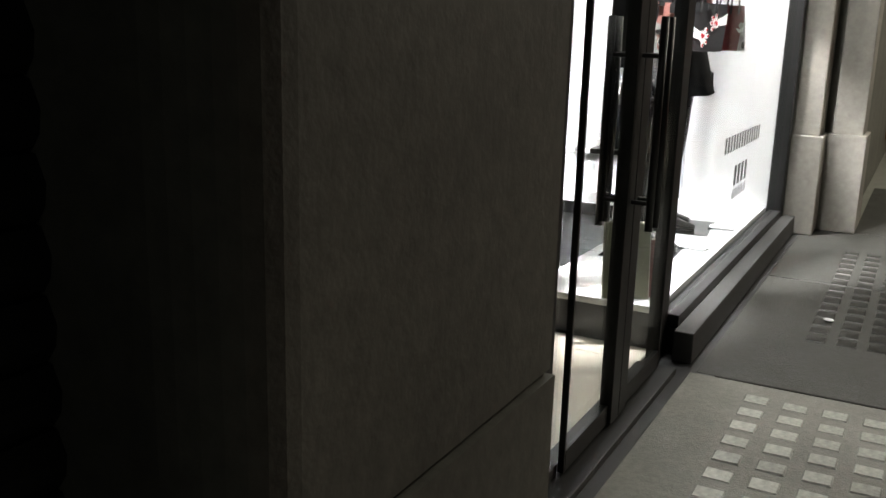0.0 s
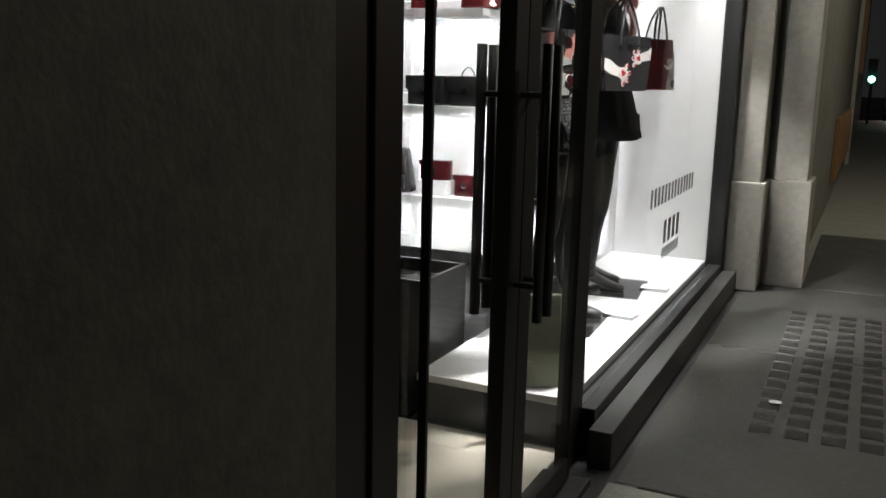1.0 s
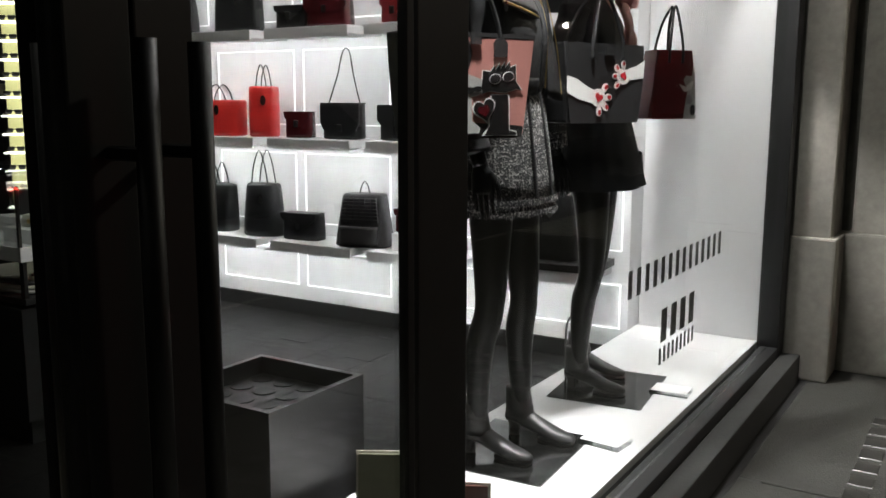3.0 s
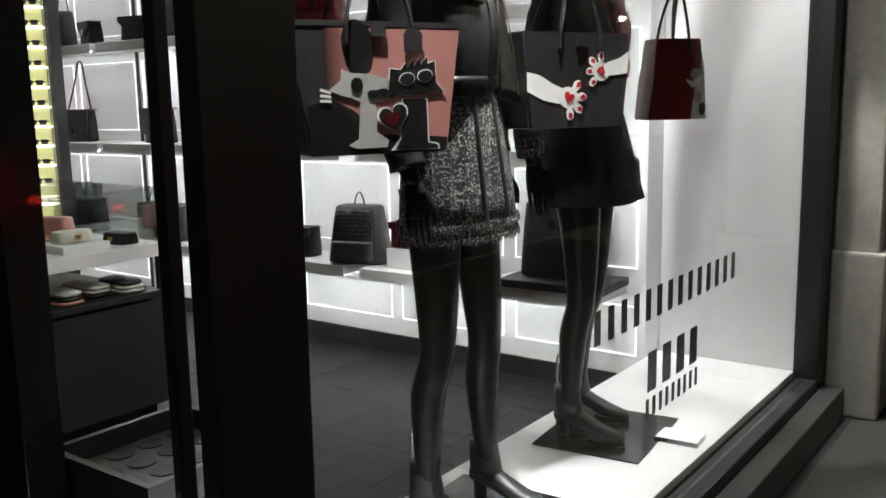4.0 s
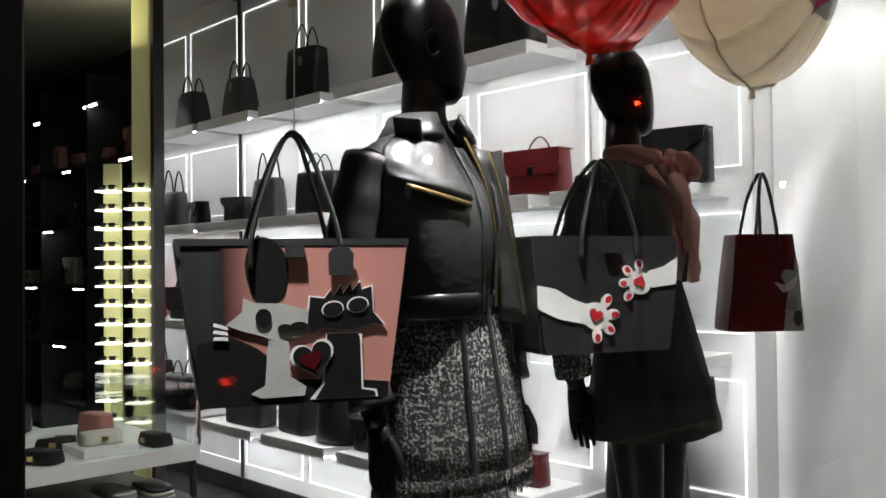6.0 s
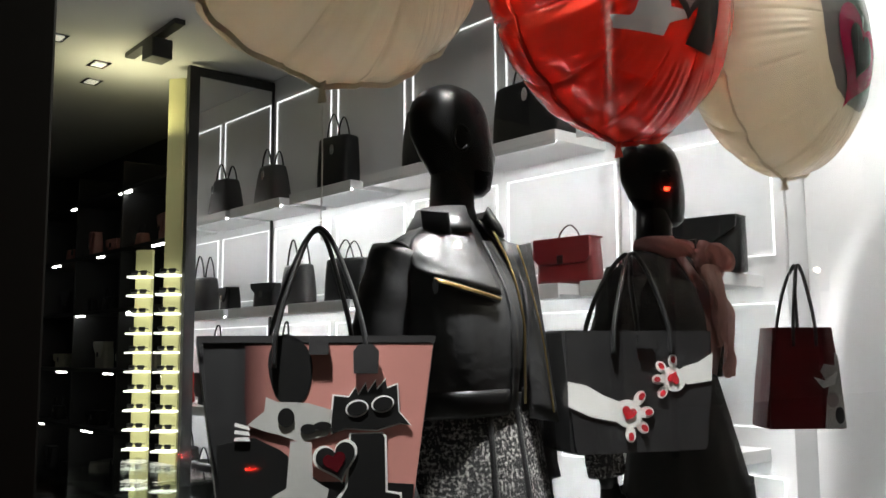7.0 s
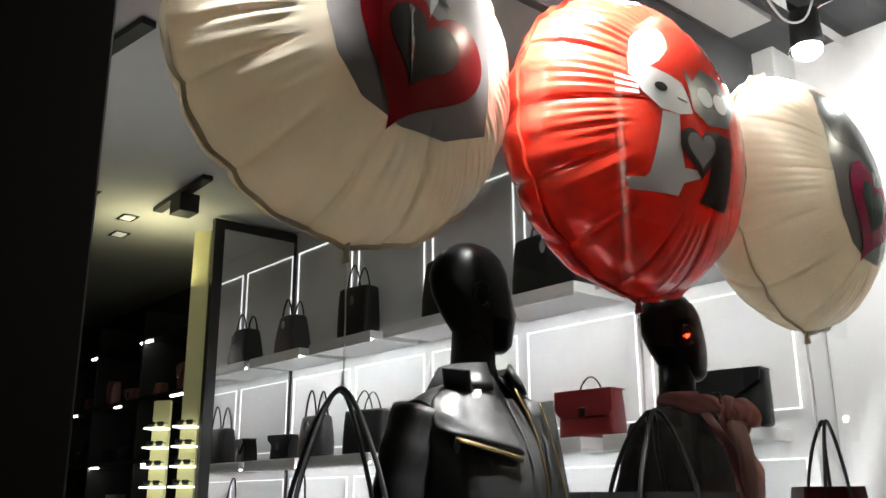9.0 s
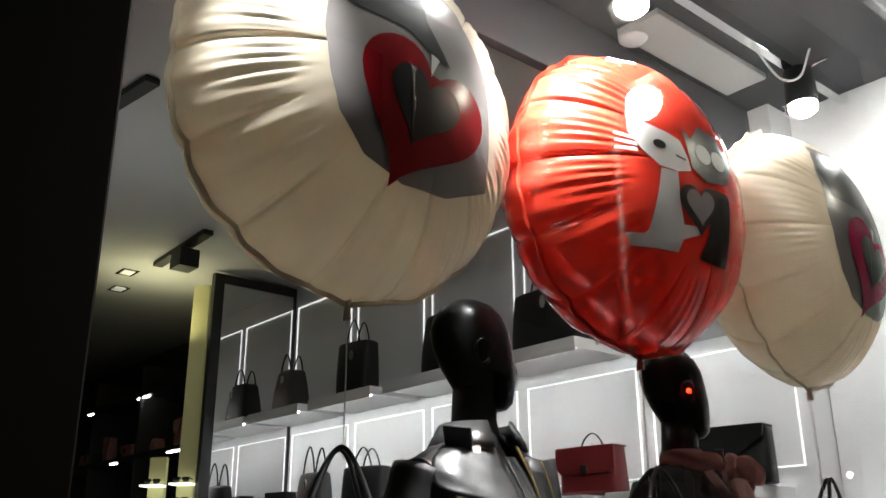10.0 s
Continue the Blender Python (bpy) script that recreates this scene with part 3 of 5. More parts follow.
tagged(block("display_block", -2.80, -2.58, 6.19, 6.33, 0.521, 0.62, M_WHITE), "white display block on the low shelf", "display block")
handbag((-2.69, 6.26, 0.621), 5, 0.22, 0.13, 0.09, "flap", M_BURG, "burgundy patent flap bag on a white block")
book = empty("art_book", pose(-1.84, 6.26, 0.521, 0, 0, 3), "thick black art book lying flat", "book")
block("cover", -0.25, 0.25, -0.15, 0.15, 0.0, 0.036, M_BLACK, book, "", 0.003)

# ---- hanging totes ----
def hanging_tote(centre, yaw, z0, w0, w1, h, d, handle_h, label, body_mat):
    t = empty("tote_bag", pose(centre[0], centre[1], z0, 0, 0, yaw), label, "tote bag", "hanging totes")
    bm = bmesh.new()
    rings = []
    for s, e in ((0, 0.93), (0.015, 0.985), (0.04, 1.0), (0.5, 1.0), (0.98, 1.0), (1.0, 0.99)):
        w = (w0 + (w1 - w0) * s) / 2 * e
        dd = d / 2 * (1.0 - 0.15 * s) * e
        rings.append([Vector((x, -d / 2 + dd + y, h * s)) for x, y in ((-w, -dd), (w, -dd), (w + 0.004, 0), (w, dd), (-w, dd), (-w - 0.004, 0))])
    loft(bm, rings)
    bmesh.ops.bevel(bm, geom=[e for e in bm.edges if abs(e.verts[0].co.z - e.verts[1].co.z) > 0.004], offset=0.008, segments=2, affect="EDGES")
    part("body", bm, body_mat, t)
    for y in (-d / 2 - 0.006, -d / 2 + d * 0.86):
        bm = bmesh.new()
        k = w1 * 0.19
        tube(bm, spline([(-k, y, h - 0.05), (-k * 0.95, y, h + 0.01), (-k * 0.55, y * 0.7 - 0.01, h + handle_h * 0.62), (-k * 0.16, y * 0.25 - 0.03, h + handle_h * 0.97), (k * 0.16, y * 0.25 - 0.03, h + handle_h * 0.97), (k * 0.55, y * 0.7 - 0.01, h + handle_h * 0.62), (k * 0.95, y, h + 0.01), (k, y, h - 0.05)], 6), 0.0075, 10, 0.55)
        part("handle", bm, M_LEATHER, t, "black leather handle", True)
    return t


T1F = -0.075
t1 = hanging_tote((-1.21, 4.24), 63, 1.235, 0.30, 0.376, 0.265, 0.15, 0.172, "black and dusty pink tote with printed silhouettes, hung on a string", M_TOTE)
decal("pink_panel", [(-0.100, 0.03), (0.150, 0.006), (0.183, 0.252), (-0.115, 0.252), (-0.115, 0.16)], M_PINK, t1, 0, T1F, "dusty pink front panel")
decal("trim", [(-0.186, 0.254), (0.186, 0.254), (0.187, 0.264), (-0.187, 0.264)], M_GREYL, t1, 1, T1F)
# black oval beside the closure: the handle's shadow put in as colour
decal("dark_patch", blob(-0.046, 0.212, 0.034, 0.056, 28, 0.1, 0.03), M_BPRINT, t1, 1, T1F)
decal("dark_patch", [(-0.15, 0.0), (0.148, 0.004), (0.150, 0.03), (0.10, 0.035), (0.0, 0.04), (-0.06, 0.09), (-0.10, 0.11), (-0.155, 0.10)], M_BPRINT, t1, 1, T1F)
# pale and dark silhouettes holding a heart
decal("print_shape", [(-0.11, 0.129), (-0.085, 0.149), (-0.083, 0.171), (-0.065, 0.163), (-0.02, 0.161), (0.02, 0.149), (0.028, 0.129), (0.01, 0.109), (-0.03, 0.101), (-0.062, 0.113), (-0.085, 0.119)], M_GPRINT, t1, 3, T1F, "pale silver printed silhouette")
for k in range(3):
    decal("print_shape", [(-0.108, 0.127 - 0.008 * k), (-0.128, 0.133 - 0.011 * k), (-0.130, 0.128 - 0.011 * k), (-0.106, 0.121 - 0.008 * k)], M_WPRINT, t1, 4, T1F)
decal("print_shape", [(-0.045, 0.103), (-0.012, 0.101), (-0.01, 0.045), (0.015, 0.028), (0.012, 0.014), (-0.055, 0.012), (-0.072, 0.020), (-0.05, 0.032)], M_GPRINT, t1, 3, T1F)
for cx, cy, rx, ry in ((-0.052, 0.139, 0.013, 0.015), (-0.018, 0.121, 0.012, 0.008), (0.004, 0.125, 0.014, 0.007)):
    decal("print_shape", blob(cx, cy, rx, ry, 14), M_BPRINT, t1, 5, T1F)


def spiky(grow):
    return [(0.018 - grow, 0.128), (0.022 - grow, 0.171 + grow), (0.045, 0.168 + grow), (0.056, 0.183 + grow), (0.060, 0.171 + grow), (0.072, 0.189 + grow), (0.075, 0.175 + grow), (0.088, 0.193 + grow), (0.090, 0.179 + grow), (0.104, 0.195 + grow), (0.106, 0.181 + grow), (0.122 + grow, 0.187 + grow), (0.124 + grow, 0.145), (0.144 + grow, 0.122), (0.126 + grow, 0.127 - grow), (0.09, 0.117 - grow), (0.04, 0.121 - grow), (0.020 - grow, 0.112)]


decal("print_shape", spiky(0.0025), M_WPRINT, t1, 3, T1F, "thin white printed outline")
decal("print_shape", spiky(0.0), M_BPRINT, t1, 4, T1F)
for cx in (0.058, 0.099):
    decal("print_shape", blob(cx, 0.151 + (cx - 0.06) * 0.15, 0.0185, 0.0135, 18, 0.2), M_WPRINT, t1, 5, T1F)
    decal("print_shape", blob(cx, 0.151 + (cx - 0.06) * 0.15, 0.016, 0.011, 18, 0.2), M_BPRINT, t1, 6, T1F)
decal("print_shape", [(0.047, 0.113), (0.1, 0.113), (0.106, 0.107), (0.108, 0.022), (0.13, 0.018), (0.132, 0.006), (0.02, 0.006), (0.04, 0.030)], M_WPRINT, t1, 2, T1F)
decal("print_shape", [(0.049, 0.111), (0.098, 0.111), (0.102, 0.105), (0.104, 0.020), (0.126, 0.015), (0.128, 0.008), (0.03, 0.008), (0.044, 0.030)], M_BPRINT, t1, 3, T1F)
decal("print_shape", heart(0.026, 0.073, 0.038, 0.25), M_WPRINT, t1, 5, T1F, "printed heart with a pale rim")
decal("print_shape", heart(0.026, 0.073, 0.033, 0.25), M_BPRINT, t1, 6, T1F)
decal("print_shape", heart(0.023, 0.070, 0.019, 0.25), M_DRED, t1, 7, T1F)
bm = bmesh.new()
plate(bm, [(-0.018, 0.235), (0.012, 0.235), (0.012, 0.262), (-0.018, 0.262)], T1F - 0.012, T1F - 0.005)
part("closure", bm, M_GREYL, t1, "small leather closure tab")
bm = bmesh.new()
plate(bm, [(0.052, 0.205), (0.090, 0.205), (0.092, 0.240), (0.082, 0.252), (0.060, 0.252), (0.051, 0.240)], T1F - 0.014, T1F - 0.008)
part("tag", bm, M_GREYL, t1, "grey leather luggage tag")

t2 = hanging_tote((-1.165, 5.01), 67, 1.262, 0.325, 0.36, 0.252, 0.14, 0.165, "black leather tote with white printed paws, hung from a string", M_TOTE)
T2F = -0.070


def paw(t, cx, cz, s, rot, f):
    decal("print_shape", blob(cx, cz, s, s * 0.85, 24, rot), M_WPRINT, t, 2, f, "white printed paw")
    decal("print_shape", heart(cx, cz + 0.002, s * 0.52, rot), M_RPRINT, t, 4, f, "red printed pad")
    for k, a in enumerate((-1.15, -0.35, 0.4, 1.2)):
        px, pz = cx + math.cos(rot + a) * s * 1.25, cz + math.sin(rot + a) * s * 1.25
        decal("print_shape", blob(px, pz, s * 0.50, s * 0.36, 16, rot + a), M_WPRINT, t, 1 if k % 2 else 3, f)
        decal("print_shape", blob(px + math.cos(rot + a) * s * 0.12, pz + math.sin(rot + a) * s * 0.12, s * 0.26, s * 0.19, 12, rot + a), M_RPRINT, t, 5, f)


decal("print_shape", [(-0.172, 0.148), (-0.172, 0.098), (-0.12, 0.075), (-0.05, 0.062), (-0.04, 0.10), (-0.09, 0.118), (-0.13, 0.140)], M_WPRINT, t2, 1, T2F, "white printed sleeve")
paw(t2, -0.035, 0.080, 0.034, -0.35, T2F)
decal("print_shape", [(0.176, 0.205), (0.171, 0.145), (0.11, 0.138), (0.085, 0.160), (0.10, 0.175), (0.14, 0.185)], M_WPRINT, t2, 1, T2F, "white printed sleeve")
paw(t2, 0.075, 0.150, 0.030, 2.75, T2F)
bm = bmesh.new()
plate(bm, [(-0.012, 0.215), (0.022, 0.215), (0.022, 0.242), (-0.012, 0.242)], T2F - 0.012, T2F - 0.004)
part("closure", bm, M_LEATHER, t2, "small black closure tab")

t3 = hanging_tote((-1.15, 5.74), 50, 1.265, 0.212, 0.158, 0.265, 0.12, 0.165, "dark red leather tote with a silver print, hung from a string", M_RED)
T3F = -0.06
decal("print_shape", [(0.045, 0.0), (0.103, 0.002), (0.088, 0.19), (0.079, 0.20), (0.078, 0.165), (0.05, 0.168), (0.040, 0.15), (0.060, 0.11), (0.052, 0.06)], M_GPRINT, t3, 1, T3F, "silver grey printed silhouette")
decal("print_shape", [(0.020, 0.135), (0.05, 0.125), (0.085, 0.15), (0.075, 0.115), (0.045, 0.105)], M_WPRINT, t3, 2, T3F)
decal("print_shape", blob(0.068, 0.075, 0.016, 0.02, 14), M_LGREY, t3, 2, T3F)
decal("print_shape", blob(0.085, 0.035, 0.012, 0.022, 14), M_BPRINT, t3, 2, T3F)

# ---- foil balloons ----
BA, BB = 0.365, 0.215


def foil_x(y, z, side):
    """Height of the skin: a puffed disc, pinched along fourteen creases, with fine gathers between them."""
    r = min(1.0, math.hypot(y, z) / BA)
    a = math.atan2(z, y)
    base = max(0.0, 1 - r ** 2.25) ** 0.60
    long = 0.56 + 0.14 * math.sin(5 * round(14 * a / (2 * math.pi)) + 1.0)
    edge = max(0.0, (r - long) / (1 - long))
    s = abs(math.sin(7 * a))
    crease = -0.022 * edge ** 1.2 * math.exp(-(s / 0.11) ** 2)
    puff = 0.005 * edge * (s - 0.5)
    band = max(0.0, 1 - ((r - 0.79) / 0.19) ** 2)
    patch = 0.5 + 0.5 * math.sin(3 * a + 0.8) * math.sin(5 * a + 2.0)
    fine = band * (0.0042 * patch * math.sin(82 * a + 2.5 * math.sin(6 * a) + 3 * r) + 0.0008 * math.sin(47 * a + 1.3 + 3 * math.sin(4 * a)))
    return side * max(0.0, BB * base + (crease + puff) * min(1.0, 1.8 * base) + fine * s)


def foil_r(a):
    return 1 - 0.028 * (1 - abs(math.sin(7 * a)) ** 0.6) + 0.006 * math.sin(31 * a)


def balloon(loc, yaw, material, label):
    b = empty("foil_balloon", pose(*loc, 0, 0, yaw), label, "balloon", "foil balloons")
    na, nr = 560, 30
    bm = bmesh.new()
    for side in (1, -1):
        rows = []
        for k in range(1, nr + 1):
            t = (k / nr) ** 0.75
            row = []
            for i in range(na):
                a = 2 * math.pi * i / na
                y, z = BA * t * math.cos(a), BA * t * math.sin(a)
                x = foil_x(y, z, side) if k < nr else 0.0
                s = 1 + (foil_r(a) - 1) * t ** 4
                row.append(bm.verts.new((x, y * s, z * s)))
            rows.append(row)
        c = bm.verts.new((side * BB, 0, 0))
        for i in range(na):
            bm.faces.new((c, rows[0][i], rows[0][(i + 1) % na]))
        for p, q in zip(rows, rows[1:]):
            for i in range(na):
                bm.faces.new((p[i], p[(i + 1) % na], q[(i + 1) % na], q[i]))
    bmesh.ops.remove_doubles(bm, verts=bm.verts, dist=0.0003)
    part("skin", bm, material, b, "", True)
    bm = bmesh.new()
    rings = []
    for i in range(168):
        a = 2 * math.pi * i / 168
        d = Vector((0, math.cos(a), math.sin(a)))
        r0, r1, w = BA * foil_r(a) - 0.004, BA * foil_r(a) + 0.010, 0.003 * math.sin(21 * a)
        rings.append([d * r0 + Vector((-0.001, 0, 0)), d * r1 + Vector((w - 0.001, 0, 0)), d * r1 + Vector((w + 0.001, 0, 0)), d * r0 + Vector((0.001, 0, 0))])
    rings.append(rings[0])
    loft(bm, rings, False)
    part("seam", bm, material, b, "flat crimped foil seam")
    bm = bmesh.new()
    loft(bm, [ring((0, 0, -BA - 0.035), 0.012, 0.004, 12), ring((0, 0, -BA - 0.012), 0.007, 0.004, 12), ring((0, 0, -BA + 0.012), 0.016, 0.004, 12)])
    part("neck", bm, material, b, "tied balloon neck")
    return b


def foil_print(b, pts, layer, material, label=""):
    """A printed shape of points (y, z) lying on the front of the skin."""
    bm = bmesh.new()
    bm.faces.new([bm.verts.new((0, y, z)) for y, z in pts])
    bmesh.ops.triangulate(bm, faces=bm.faces[:])
    for _ in range(6):
        long = [e for e in bm.edges if e.calc_length() > 0.022]
        if not long:
            break
        bmesh.ops.subdivide_edges(bm, edges=long, cuts=1)
        bmesh.ops.triangulate(bm, faces=bm.faces[:])
    for v in bm.verts:
        y, z = v.co.y, v.co.z
        x = foil_x(y, z, 1)
        e = 0.004
        n = Vector((1, -(foil_x(y + e, z, 1) - foil_x(y - e, z, 1)) / (2 * e), -(foil_x(y, z + e, 1) - foil_x(y, z - e, 1)) / (2 * e))).normalized()
        v.co = Vector((x, y, z)) + n * (0.0022 + 0.0012 * layer)
    r = part("print", bm, material, b, label, True)
    for f in r.data.polygons:
        if f.normal.x < 0:
            f.flip()
    return r


def eye_print(b, red, dy=0.0, dz=0.0):
    mv = lambda pts: [(y + dy, z + dz) for y, z in pts]
    foil_print(b, mv([(-0.12, 0.26), (-0.17, 0.16), (-0.187, 0.03), (-0.175, -0.05), (-0.152, -0.115), (-0.10, -0.175), (-0.02, -0.206), (0.08, -0.205), (0.187, -0.162), (0.176, -0.08), (0.160, 0.05), (0.10, 0.17), (0.0, 0.26)]), 0, M_LGREY, "large grey printed shape")
    foil_print(b, mv([(-0.150, 0.085), (-0.165, 0.16), (-0.11, 0.25), (0.0, 0.22), (0.008, 0.10), (0.058, 0.022), (0.020, 0.032), (-0.035, 0.068), (-0.09, 0.074)]), 1, M_BPRINT, "black printed lash")
    foil_print(b, mv([(0.012, 0.036), (0.03, 0.028), (0.010, -0.012)]), 2, M_WPRINT)
    foil_print(b, mv(heart(0.0, -0.075, 0.148, -0.31, 44)), 2, red, "large printed heart")
    foil_print(b, mv(heart(0.0, -0.066, 0.081, -0.25, 36)), 3, M_BPRINT, "small black heart inside")


M_HEART = mat("deep_red_heart", (0.33, 0.010, 0.016), 0.2, vary=0.05)
bl1 = balloon((-1.21, 4.25, 2.30), 0, M_FOILW, "large round pearl white foil balloon with a red heart print")
eye_print(bl1, M_HEART)
bl2 = balloon((-1.16, 5.005, 2.30), 0, M_FOILR, "large round red foil balloon with white printed figures")


def print2(pts, layer, material, label=""):
    return foil_print(bl2, [(0.83 * y - 0.07, 0.77 * z - 0.083) for y, z in pts], layer, material, label)


print2([(-0.17, 0.18), (-0.155, 0.215), (-0.16, 0.25), (-0.11, 0.215), (-0.05, 0.20), (-0.01, 0.185), (0.01, 0.14), (0.02, 0.10), (-0.03, 0.085), (-0.09, 0.09), (-0.14, 0.13)], 1, M_WPRINT, "white printed silhouette")
for k in range(3):
    print2([(-0.15, 0.165 - 0.016 * k), (-0.205, 0.175 - 0.022 * k), (-0.206, 0.168 - 0.022 * k), (-0.148, 0.153 - 0.016 * k)], 0, M_WPRINT)
print2([(-0.085, 0.085), (-0.03, 0.085), (-0.025, 0.0), (-0.005, -0.06), (0.06, -0.055), (0.06, -0.075), (0.0, -0.10), (-0.01, -0.135), (-0.15, -0.135), (-0.165, -0.105), (-0.11, -0.10)], 0, M_WPRINT)
print2(blob(-0.085, 0.155, 0.02, 0.014, 14), 2, M_BPRINT)
print2([(-0.035, 0.135), (0.0, 0.13), (0.0, 0.124), (-0.035, 0.129)], 2, M_BPRINT)
print2([(0.0, 0.24), (0.03, 0.20), (0.08, 0.26), (0.16, 0.25), (0.22, 0.17), (0.18, 0.10), (0.08, 0.08), (0.02, 0.11), (0.01, 0.17)], 3, M_BPRINT, "black printed silhouette")
for cx in (0.075, 0.145):
    print2(blob(cx, 0.165, 0.034, 0.030, 18), 4, M_WPRINT)
print2(heart(0.05, 0.0, 0.085, 0.1), 3, M_BPRINT, "black printed heart")
print2(heart(0.05, 0.005, 0.06, 0.1), 4, M_LGREY)
print2([(0.10, 0.07), (0.19, 0.07), (0.20, -0.14), (0.07, -0.14), (0.09, -0.08)], 2, M_BPRINT)
bl3 = balloon((-1.13, 5.69, 2.30), 5, M_FOILW, "round pearl white foil balloon with a magenta heart print")
eye_print(bl3, M_MAGENTA, 0.004, 0.004)
for (x, y) in ((-1.21, 4.25), (-1.16, 5.005), (-1.13, 5.69)):
    bm = bmesh.new()
    tube(bm, [(x, y, 1.66), (x + 0.002, y, 1.80), (x, y, 1.905)], 0.0014, 6)
    tagged(part("balloon_string", bm, M_WHITE), "thin pale string between balloon and tote", "string", "balloon strings")

# ---- mannequins (one plain mesh each) ----
TORSO = [(0.84, 0.0, 0.092, 0.150), (0.92, 0.0, 0.100, 0.165), (1.00, 0.0, 0.088, 0.142), (1.10, 0.005, 0.072, 0.112), (1.20, 0.01, 0.080, 0.122), (1.30, 0.02, 0.098, 0.140),
         (1.40, 0.015, 0.092, 0.158), (1.47, 0.0, 0.075, 0.160), (1.515, -0.01, 0.058, 0.125), (1.545, -0.012, 0.046, 0.070), (1.58, -0.008, 0.046, 0.048), (1.65, 0.0, 0.046, 0.045)]
HEAD = [(z, cx * 0.95, rx * 0.93, ry * 0.94) for z, cx, rx, ry in ((1.605, 0.045, 0.030, 0.026), (1.618, 0.038, 0.052, 0.046), (1.65, 0.024, 0.074, 0.057), (1.69, 0.012, 0.088, 0.066), (1.735, 0.0, 0.096, 0.071), (1.775, -0.006, 0.095, 0.071), (1.805, -0.008, 0.083, 0.062), (1.828, -0.008, 0.060, 0.045), (1.842, -0.008, 0.028, 0.021))]


def limb(bm, pts, radii, n=16):
    tube(bm, spline(pts, 6), list(np.interp(np.linspace(0, len(pts) - 1, 6 * (len(pts) - 1) + 1), range(len(pts)), radii)), n)


def hand(bm, w, side):
    """A gloved-looking hand hanging from the wrist w."""
    w = Vector(w)
    loft(bm, [ring((w.x + dx, w.y, w.z - dz), rx, ry, 12) for dz, dx, rx, ry in ((-0.01, 0, 0.024, 0.018), (0.03, 0.004, 0.034, 0.015), (0.075, 0.008, 0.038, 0.013), (0.085, 0.008, 0.034, 0.011))])
    for k, ln in enumerate((0.070, 0.080, 0.076, 0.060)):
        x = w.x + 0.034 - 0.018 * k
        limb(bm, [(x, w.y, w.z - 0.07), (x + 0.003, w.y + side * 0.004, w.z - 0.07 - ln * 0.5), (x + 0.004, w.y - side * 0.004, w.z - 0.075 - ln)], [0.0085, 0.0075, 0.005], 8)
    limb(bm, [(w.x + 0.03, w.y, w.z - 0.02), (w.x + 0.055, w.y, w.z - 0.06), (w.x + 0.058, w.y, w.z - 0.10)], [0.011, 0.009, 0.006], 8)


ARMS = {1: [(-0.005, 0.155, 1.475), (-0.015, 0.195, 1.36), (-0.03, 0.215, 1.20), (0.005, 0.215, 1.06), (0.03, 0.205, 0.955)],
        2: [(-0.005, 0.155, 1.475), (-0.03, 0.195, 1.36), (-0.075, 0.215, 1.20), (-0.085, 0.215, 1.06), (-0.08, 0.205, 0.955)]}


def mannequin(m, head_yaw, step, label, arms, stance, shift, back):
    bm = bmesh.new()
    loft(bm, [ring((cx, 0, z), rx, ry, 32, 2.2) for z, cx, rx, ry in TORSO])
    c, s = math.cos(radians(head_yaw)), math.sin(radians(head_yaw))
    rings = []
    for z, cx, rx, ry in HEAD:
        row = []
        for p in ring((cx, 0, z), rx, ry, 32, 2.1):
            a = math.atan2(p.y, p.x - cx)
            f = math.exp(-(a / 0.22) ** 2)
            x = p.x + f * 0.016 * math.exp(-((z - 1.685) / 0.018) ** 2) - f * 0.010 * math.exp(-((z - 1.725) / 0.015) ** 2)
            row.append(Vector((x * c - p.y * s, x * s + p.y * c, p.z)))
        rings.append(row)
    loft(bm, rings)
    for sd in (1, -1):
        e = [Vector((-0.012 + 0.016 * math.cos(a), sd * (0.0685 + 0.004 * math.cos(a)), 1.715 + 0.026 * math.sin(a))) for a in np.linspace(0.5, 5.6, 12)]
        tube(bm, [Vector((p.x * c - p.y * s, p.x * s + p.y * c, p.z)) for p in e], 0.0042, 8)
        pts = [(x, y * sd, z) for x, y, z in ARMS[arms]]
        limb(bm, pts, [0.048, 0.044, 0.037, 0.032, 0.022])
        hand(bm, pts[-1], sd)
        dx, dy = step * sd, sd * (stance - 0.08) + shift
        limb(bm, [(0.0, sd * 0.080, 0.93), (0.012 + dx * 0.3 + back * 0.1, sd * 0.082 + dy * 0.15, 0.76), (0.018 + dx * 0.6 + back * 0.4, sd * 0.079 + dy * 0.45, 0.50), (-0.006 + dx * 0.85 + back * 0.62, sd * 0.080 + dy * 0.65, 0.36), (-0.004 + dx + back * 0.95, sd * 0.080 + dy * 0.95, 0.13), (dx + back, sd * 0.080 + dy, 0.08)], [0.088, 0.066, 0.046, 0.047, 0.030, 0.033], 20)
    ob = part("mannequin", bm, M_MANNE, None, "", True)
    ob.matrix_world = m
    return tagged(ob, label, "mannequin", "window mannequins")


